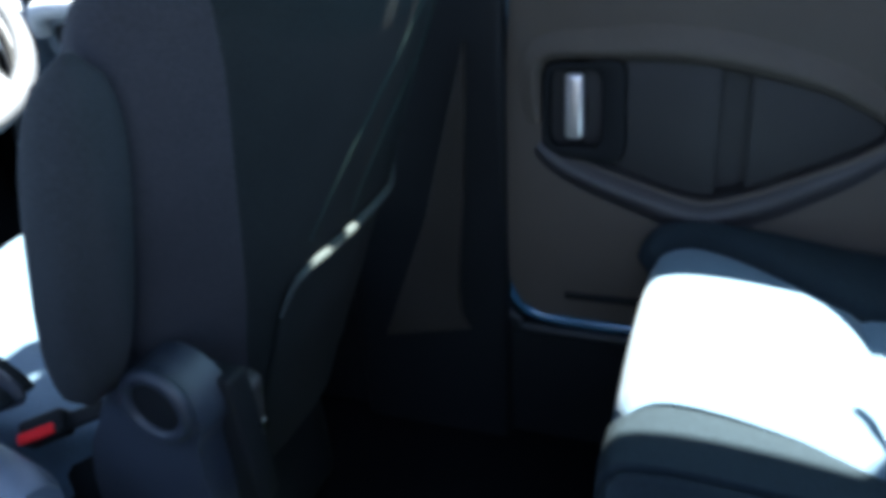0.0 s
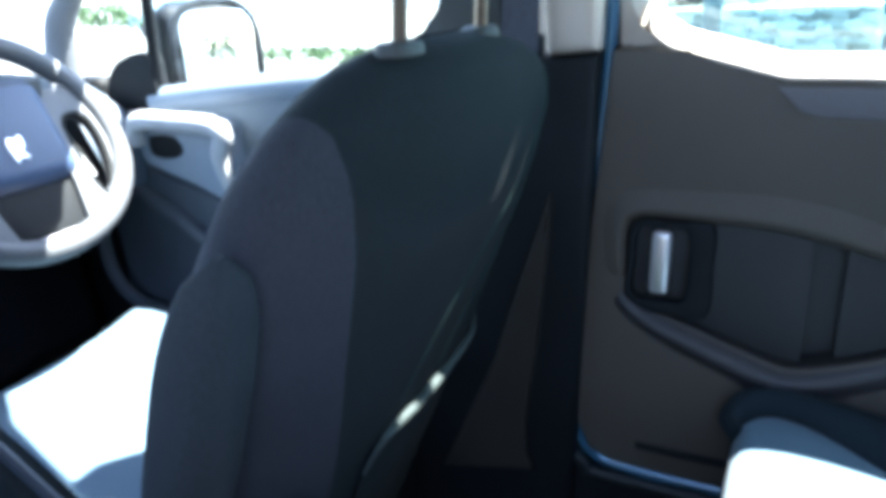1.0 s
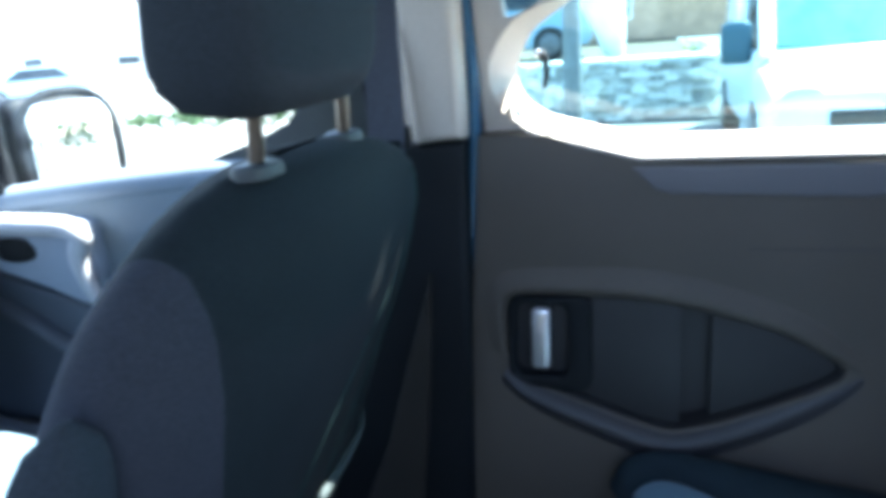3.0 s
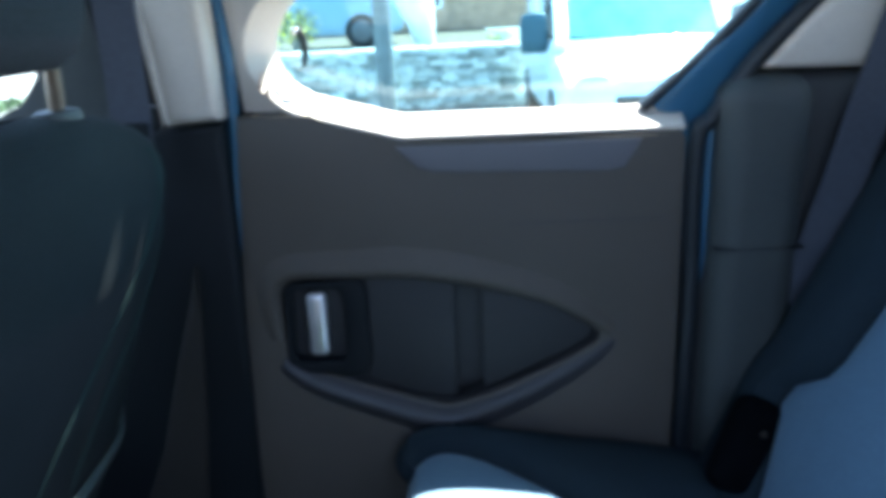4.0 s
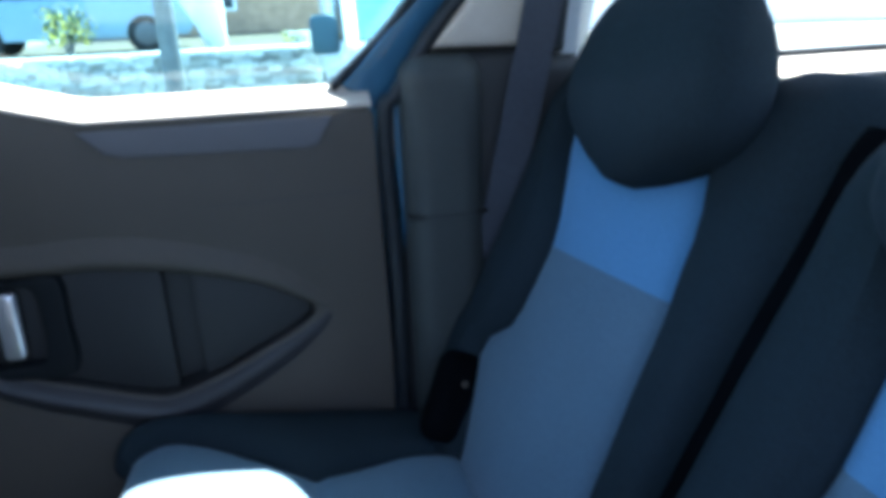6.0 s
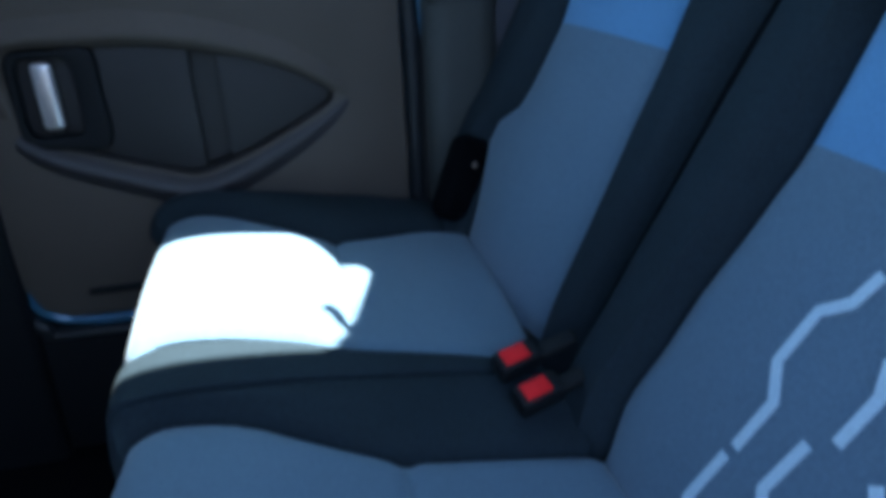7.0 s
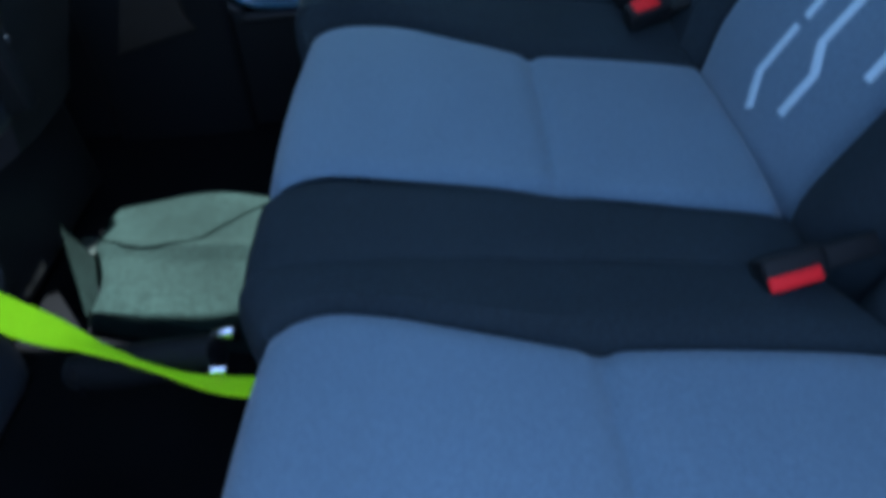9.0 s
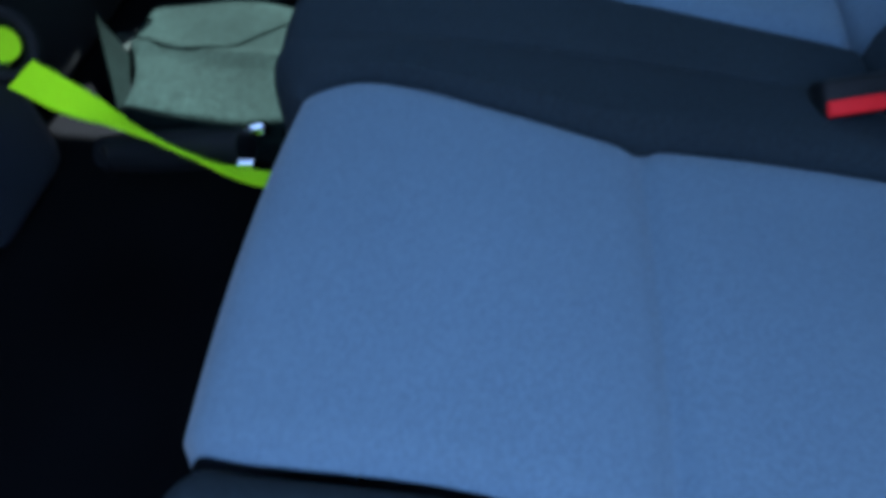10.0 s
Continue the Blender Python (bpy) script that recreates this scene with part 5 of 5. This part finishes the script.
rings = [[v for v in oval(x, 0, z, r, min(r, 0.3), 28, 2.4)] for z, r, x in ((0, 0.1, 0.0), (0.06, 0.16, 0.0), (0.22, 0.2, -0.03), (0.5, 0.25, -0.08), (0.9, 0.36, -0.19), (1.5, 0.48, -0.31), (3.2, 0.52, -0.35))]
part("shaft", loft(rings), RENDER_WHITE, col)


def house(name, label, at, size, walls, windows, rot=0):
    h = thing(name, label, "house", at)
    w, d, z = size
    part("wall", box((0, 0, z / 2), (w, d, z), 0.03), walls, h)
    bm = bmesh.new()
    pts = [(-w / 2 - 0.4, -d / 2 - 0.4, z), (w / 2 + 0.4, -d / 2 - 0.4, z), (w / 2 + 0.4, d / 2 + 0.4, z), (-w / 2 - 0.4, d / 2 + 0.4, z), (-w / 2 - 0.4, 0, z + 2.2), (w / 2 + 0.4, 0, z + 2.2)]
    v = [bm.verts.new(p) for p in pts]
    for f in ((0, 1, 5, 4), (2, 3, 4, 5), (0, 4, 3), (1, 2, 5), (0, 3, 2, 1)):
        bm.faces.new([v[i] for i in f])
    part("roof", bm, ROOF, h, smooth=False)
    for x, zz, ww, hh in windows:
        fr = part("window", box((x, -d / 2 - 0.02, zz), (ww + 0.16, 0.1, hh + 0.16), 0.02), RENDER_WHITE, h, "white window frame")
        part("pane", box((x, -d / 2 - 0.065, zz), (ww, 0.03, hh), 0.004), WINDOW_DARK, fr)
    h.rotation_euler = (0, 0, radians(rot))
    return h


house("house", "tan brick house behind the stone wall", (1.6, 27, 0.38), (9, 7, 5), BRICK_TAN, [(-2.9, 1.4, 1.6, 1.3), (2.5, 1.4, 1.6, 1.3), (-2.5, 3.8, 1.4, 1.1)])
house("house", "white rendered house far along the road", (-34, 50, GZ), (26, 8, 5.2), RENDER_WHITE, [(-10.5, 1.5, 1.2, 1.0), (-4.5, 1.42, 1.5, 0.62), (-1.5, 1.42, 0.62, 0.75), (4.0, 2.0, 1.9, 0.8), (8.5, 2.0, 1.1, 0.8)], 36)
house("house", "white rendered house across the road", (24, 34, GZ), (14, 8, 5.2), RENDER_WHITE, [(-4, 1.6, 1.8, 1.2), (3, 1.6, 1.2, 1.2)], -30)


def parked_car(at, rot, paint, label):
    c = thing("parked_car", label, "car", at)
    prof = [(-2.05, 0.3), (-2.1, 0.6), (-1.95, 0.82), (-1.1, 0.95), (-0.45, 1.42), (1.0, 1.46), (1.7, 1.0), (2.05, 0.92), (2.1, 0.4), (2.0, 0.28)]
    bm = bmesh.new()
    rings = []
    for y, k in ((-0.86, 0.94), (-0.84, 1.0), (-0.5, 1.02), (0.5, 1.02), (0.84, 1.0), (0.86, 0.94)):
        rings.append([Vector((x * (0.99 if abs(y) > 0.85 else 1), y * (0.86 if z > 1.2 else 1), 0.3 + (z - 0.3) * k)) for x, z in prof])
    loft(rings, bm=bm)
    part("body", bm, paint, c)
    for sg in (-1, 1):
        bm = bmesh.new()
        v = [bm.verts.new(p) for p in ((-0.95, sg * 0.868, 0.97), (-0.42, sg * 0.765, 1.36), (0.95, sg * 0.765, 1.38), (1.45, sg * 0.868, 0.98))]
        bm.faces.new(v)
        bmesh.ops.solidify(bm, geom=list(bm.faces), thickness=0.01)
        part("side_window", bm, WINDOW_DARK, c)
        for x in (-1.3, 1.3):
            wh = part("wheel", tube([(x, sg * 0.7, 0.32), (x, sg * 0.88, 0.32)], 0.32, 28), TYRE, c)
            part("rim", disc((x, sg * 0.885, 0.32), 0.2, 0.02, "y", 24, 0.006), RIM_GREY, wh)
    bm = bmesh.new()
    v = [bm.verts.new(p) for p in ((-1.08, -0.72, 0.985), (-1.08, 0.72, 0.985), (-0.47, 0.66, 1.435), (-0.47, -0.66, 1.435))]
    bm.faces.new(v)
    bmesh.ops.solidify(bm, geom=list(bm.faces), thickness=0.012)
    part("windscreen", bm, WINDSCREEN_TEAL, c)
    for sg in (-1, 1):
        part("headlight", box((-2.06, sg * 0.62, 0.68), (0.1, 0.36, 0.14), 0.04, 3), SATIN, c)
    c.rotation_euler = (0, 0, radians(rot))
    return c


parked_car((-3.1, 14.6, 0.38), 4, PAINT_GREY, "blue-grey parked car on the raised terrace")


def parked_van(at, rot, label):
    """A small van, nose along its own -x; sizes over the ground."""
    c = thing("parked_van", label, "van", at)

    def skin(x, half, rows):
        """A section across the van: half width at each height, from sill to sill."""
        return [Vector((x, -half * k, z)) for k, z in rows] + [Vector((x, half * k, z)) for k, z in rows[::-1]]

    nose = [skin(x, h, [(0.9, 0.22), (1.0, 0.4), (1.0, zt - 0.28), (0.95, zt - 0.1), (0.8, zt - 0.02), (0.3, zt)]) for x, h, zt in
            ((-2.12, 0.88, 0.74), (-2.06, 0.94, 0.83), (-1.9, 0.96, 0.92), (-1.6, 0.95, 0.98), (-1.35, 0.96, 1.03), (-1.2, 0.96, 1.06))]
    part("bonnet", loft(nose), PAINT_WHITE, c, "white bonnet and wings")
    tail = [skin(x, 0.96, [(0.9, 0.22), (1.0, 0.4), (1.0, 0.9), (0.99, 1.05), (0.98, zm), (0.88, zt)]) for x, zm, zt in
            ((-1.2, 1.08, 1.10), (-1.0, 1.09, 1.12), (1.9, 1.09, 1.12), (2.0, 1.05, 1.08))]
    part("body_side", loft(tail), PAINT_WHITE, c)
    roof = [skin(x, 0.84, [(1.0, 1.74), (0.98, 1.8), (0.85, 1.84), (0.4, 1.86)]) for x in (-0.55, -0.3, 1.7, 1.95)]
    part("roof", loft(roof), PAINT_WHITE, c)
    for sg in (-1, 1):
        part("windscreen_pillar", tube([(-1.27, sg * 0.84, 1.04), (-0.9, sg * 0.815, 1.45), (-0.52, sg * 0.78, 1.8)], 0.075, 10, flat=0.7, up=(0, 1, 0)), PAINT_WHITE, c)
        part("door_pillar", box((0.2, sg * 0.87, 1.43), (0.1, 0.06, 0.7), 0.02), PAINT_WHITE, c)
        part("rear_side", box((1.2, sg * 0.87, 1.43), (1.5, 0.06, 0.72), 0.02), PAINT_WHITE, c)
        bm = bmesh.new()
        v = [bm.verts.new(p) for p in ((-1.1, sg * 0.9, 1.1), (0.2, sg * 0.9, 1.1), (0.2, sg * 0.82, 1.76), (-0.55, sg * 0.82, 1.76))]
        bm.faces.new(v)
        bmesh.ops.solidify(bm, geom=list(bm.faces), thickness=0.008)
        part("side_window", bm, WINDOW_DARK, c)
        part("headlight", loft([[Vector((-2.1 + 0.09 * i + 0.03 * abs(p.y - sg * 0.66), p.y, 0.72 + 0.5 * p.x)) for p in oval(0, sg * 0.66, 0, 0.2 - 0.02 * i, 0.17, 20, 2.6)] for i in range(3)]), SATIN, c)
        mr = part("door_mirror", loft([oval(-1.02, sg * 1.1, z, 0.05 * k, 0.15 * k, 24, 3.0) for z, k in ((0.98, 0.7), (1.0, 0.95), (1.1, 1.0), (1.3, 1.0), (1.36, 0.92), (1.385, 0.6))]), MIRROR_CASE, c, "dark plastic door mirror")
        part("mirror_arm", box((-1.0, sg * 0.96, 1.06), (0.06, 0.14, 0.08), 0.02), MIRROR_CASE, mr)
        for x in (-1.35, 1.35):
            wh = part("wheel", tube([(x, sg * 0.78, 0.32), (x, sg * 0.965, 0.32)], 0.32, 28, up=(0, 0, 1)), TYRE, c)
            part("rim", disc((x, sg * 0.967, 0.32), 0.2, 0.02, "y", 24, 0.006), RIM_GREY, wh)
    glass_bm = sheet(lambda u, v: Vector((-1.29 + 0.74 * v - 0.07 * (1 - (2 * u - 1) ** 2), (2 * u - 1) * (0.8 - 0.05 * v), 1.045 + 0.74 * v + 0.02 * (1 - (2 * u - 1) ** 2))), span(0, 1, 14), span(0, 1, 10))
    bmesh.ops.solidify(glass_bm, geom=list(glass_bm.faces), thickness=0.006)
    part("windscreen", glass_bm, WINDSCREEN_TEAL, c, "teal-tinted windscreen")
    part("cowl", tube([Vector((-1.33 - 0.07 * (1 - k * k), 0.84 * k, 1.05 + 0.02 * (1 - k * k))) for k in span(-1, 1, 12)], 0.035, 8, flat=0.6), PAINT_WHITE, c)
    for y in (-0.35, 0.3):
        part("wiper", tube([(-1.38, y, 1.08), (-1.33, y + 0.25, 1.12), (-1.31, y + 0.5, 1.14)], 0.009, 6), TYRE, c)
    part("grille", box((-2.11, 0, 0.55), (0.06, 0.9, 0.14), 0.02), TYRE, c)
    part("bumper", box((-2.08, 0, 0.34), (0.14, 1.6, 0.2), 0.05, 3), PAINT_WHITE, c)
    c.rotation_euler = (0, 0, radians(rot))
    return c


parked_van((1.98, 8.7, GZ), 90, "white parked van facing the car with dark door mirrors")

parked_car((-24.6, 24.6, GZ), 40, PAINT_GREY, "grey parked car far along the road")


def bush(name, label, at, radius, height, mats, n=420, seed=1):
    r = random.Random(seed)
    b = thing(name, label, "shrub", at)
    for k, (pn, mat, count) in enumerate(mats):
        bm = bmesh.new()
        for _ in range(int(n * count)):
            a, q, s = r.uniform(0, 2 * math.pi), r.uniform(-0.2, 1), r.uniform(0.35, 1) ** 0.5
            lump = 1 + 0.25 * math.sin(3 * a + seed) + 0.15 * math.sin(7 * q + a)
            c = Vector((radius * s * lump * math.cos(a) * math.cos(q), radius * s * lump * math.sin(a) * math.cos(q), height * (0.45 + 0.5 * s * math.sin(q * 1.5) * lump)))
            sz = radius * r.uniform(0.06, 0.13)
            rot = Euler((r.uniform(0, 6), r.uniform(0, 6), r.uniform(0, 6))).to_matrix()
            v = [bm.verts.new(c + rot @ Vector(p) * sz) for p in ((-1, 0, 0), (0, -0.5, 0.1), (1, 0, 0), (0, 0.5, 0.1))]
            bm.faces.new(v)
        part(pn, bm, mat, b, smooth=False)
    for k in range(5):
        a = k * 1.3
        part("stem", tube([(0, 0, 0), (0.3 * radius * math.cos(a), 0.3 * radius * math.sin(a), height * 0.5)], 0.02, 6), POST, b)
    return b


bush("shrub", "green shrub with yellow flowers above the stone wall", (-2.6, 11.9, 0.38), 0.34, 0.8, (("foliage", LEAF, 1), ("blossom", FLOWER, 0.7)), 420, 2)
bush("shrub", "low green shrub with a few yellow flowers behind the stone wall", (0.75, 11.9, 0.38), 0.2, 0.3, (("foliage", LEAF, 0.6), ("blossom", FLOWER, 0.4)), 300, 5)
bush("shrub", "green roadside shrub behind the car", (6.4, 2.5, GZ), 1.3, 2.1, (("foliage", LEAF, 1),), 700, 7)
for k, (x, y, r) in enumerate(((-9.9, 12.95, 0.8), (-8.5, 12.7, 0.7), (-7.1, 12.55, 0.62))):
    bush("hedge_shrub", "low green shrub along the roadside", (x, y, GZ), r, 0.36, (("foliage", LEAF, 1),), 260, 10 + k)
bush("hedge_shrub", "green hedge shrub along the far roadside", (-26.4, 22.0, GZ), 1.6, 1.5, (("foliage", LEAF, 1),), 420, 14)

# wall stones, one by one
z = GZ + 0.02
row = 0
while z < 0.4:
    hgt = rnd.uniform(0.06, 0.1)
    x = -4.0 + rnd.uniform(0, 0.2)
    while x < 1.2:
        w = min(rnd.uniform(0.09, 0.3), 1.25 - x)
        ob = new("stone", rnd.choice(shapes))
        ob.parent = sw_
        ob.matrix_parent_inverse = Matrix.Translation(sw_.location).inverted()
        ob.location = (x + w / 2, WALL_Y + 0.05 + rnd.uniform(-0.02, 0.02), z + hgt / 2)
        ob.scale = (w * rnd.uniform(0.95, 1.06), 0.16, hgt * rnd.uniform(0.85, 1.25))
        ob.rotation_euler = (0, radians(rnd.uniform(-7, 7)), radians(rnd.uniform(-4, 4)))
        x += w
    z += hgt
    row += 1
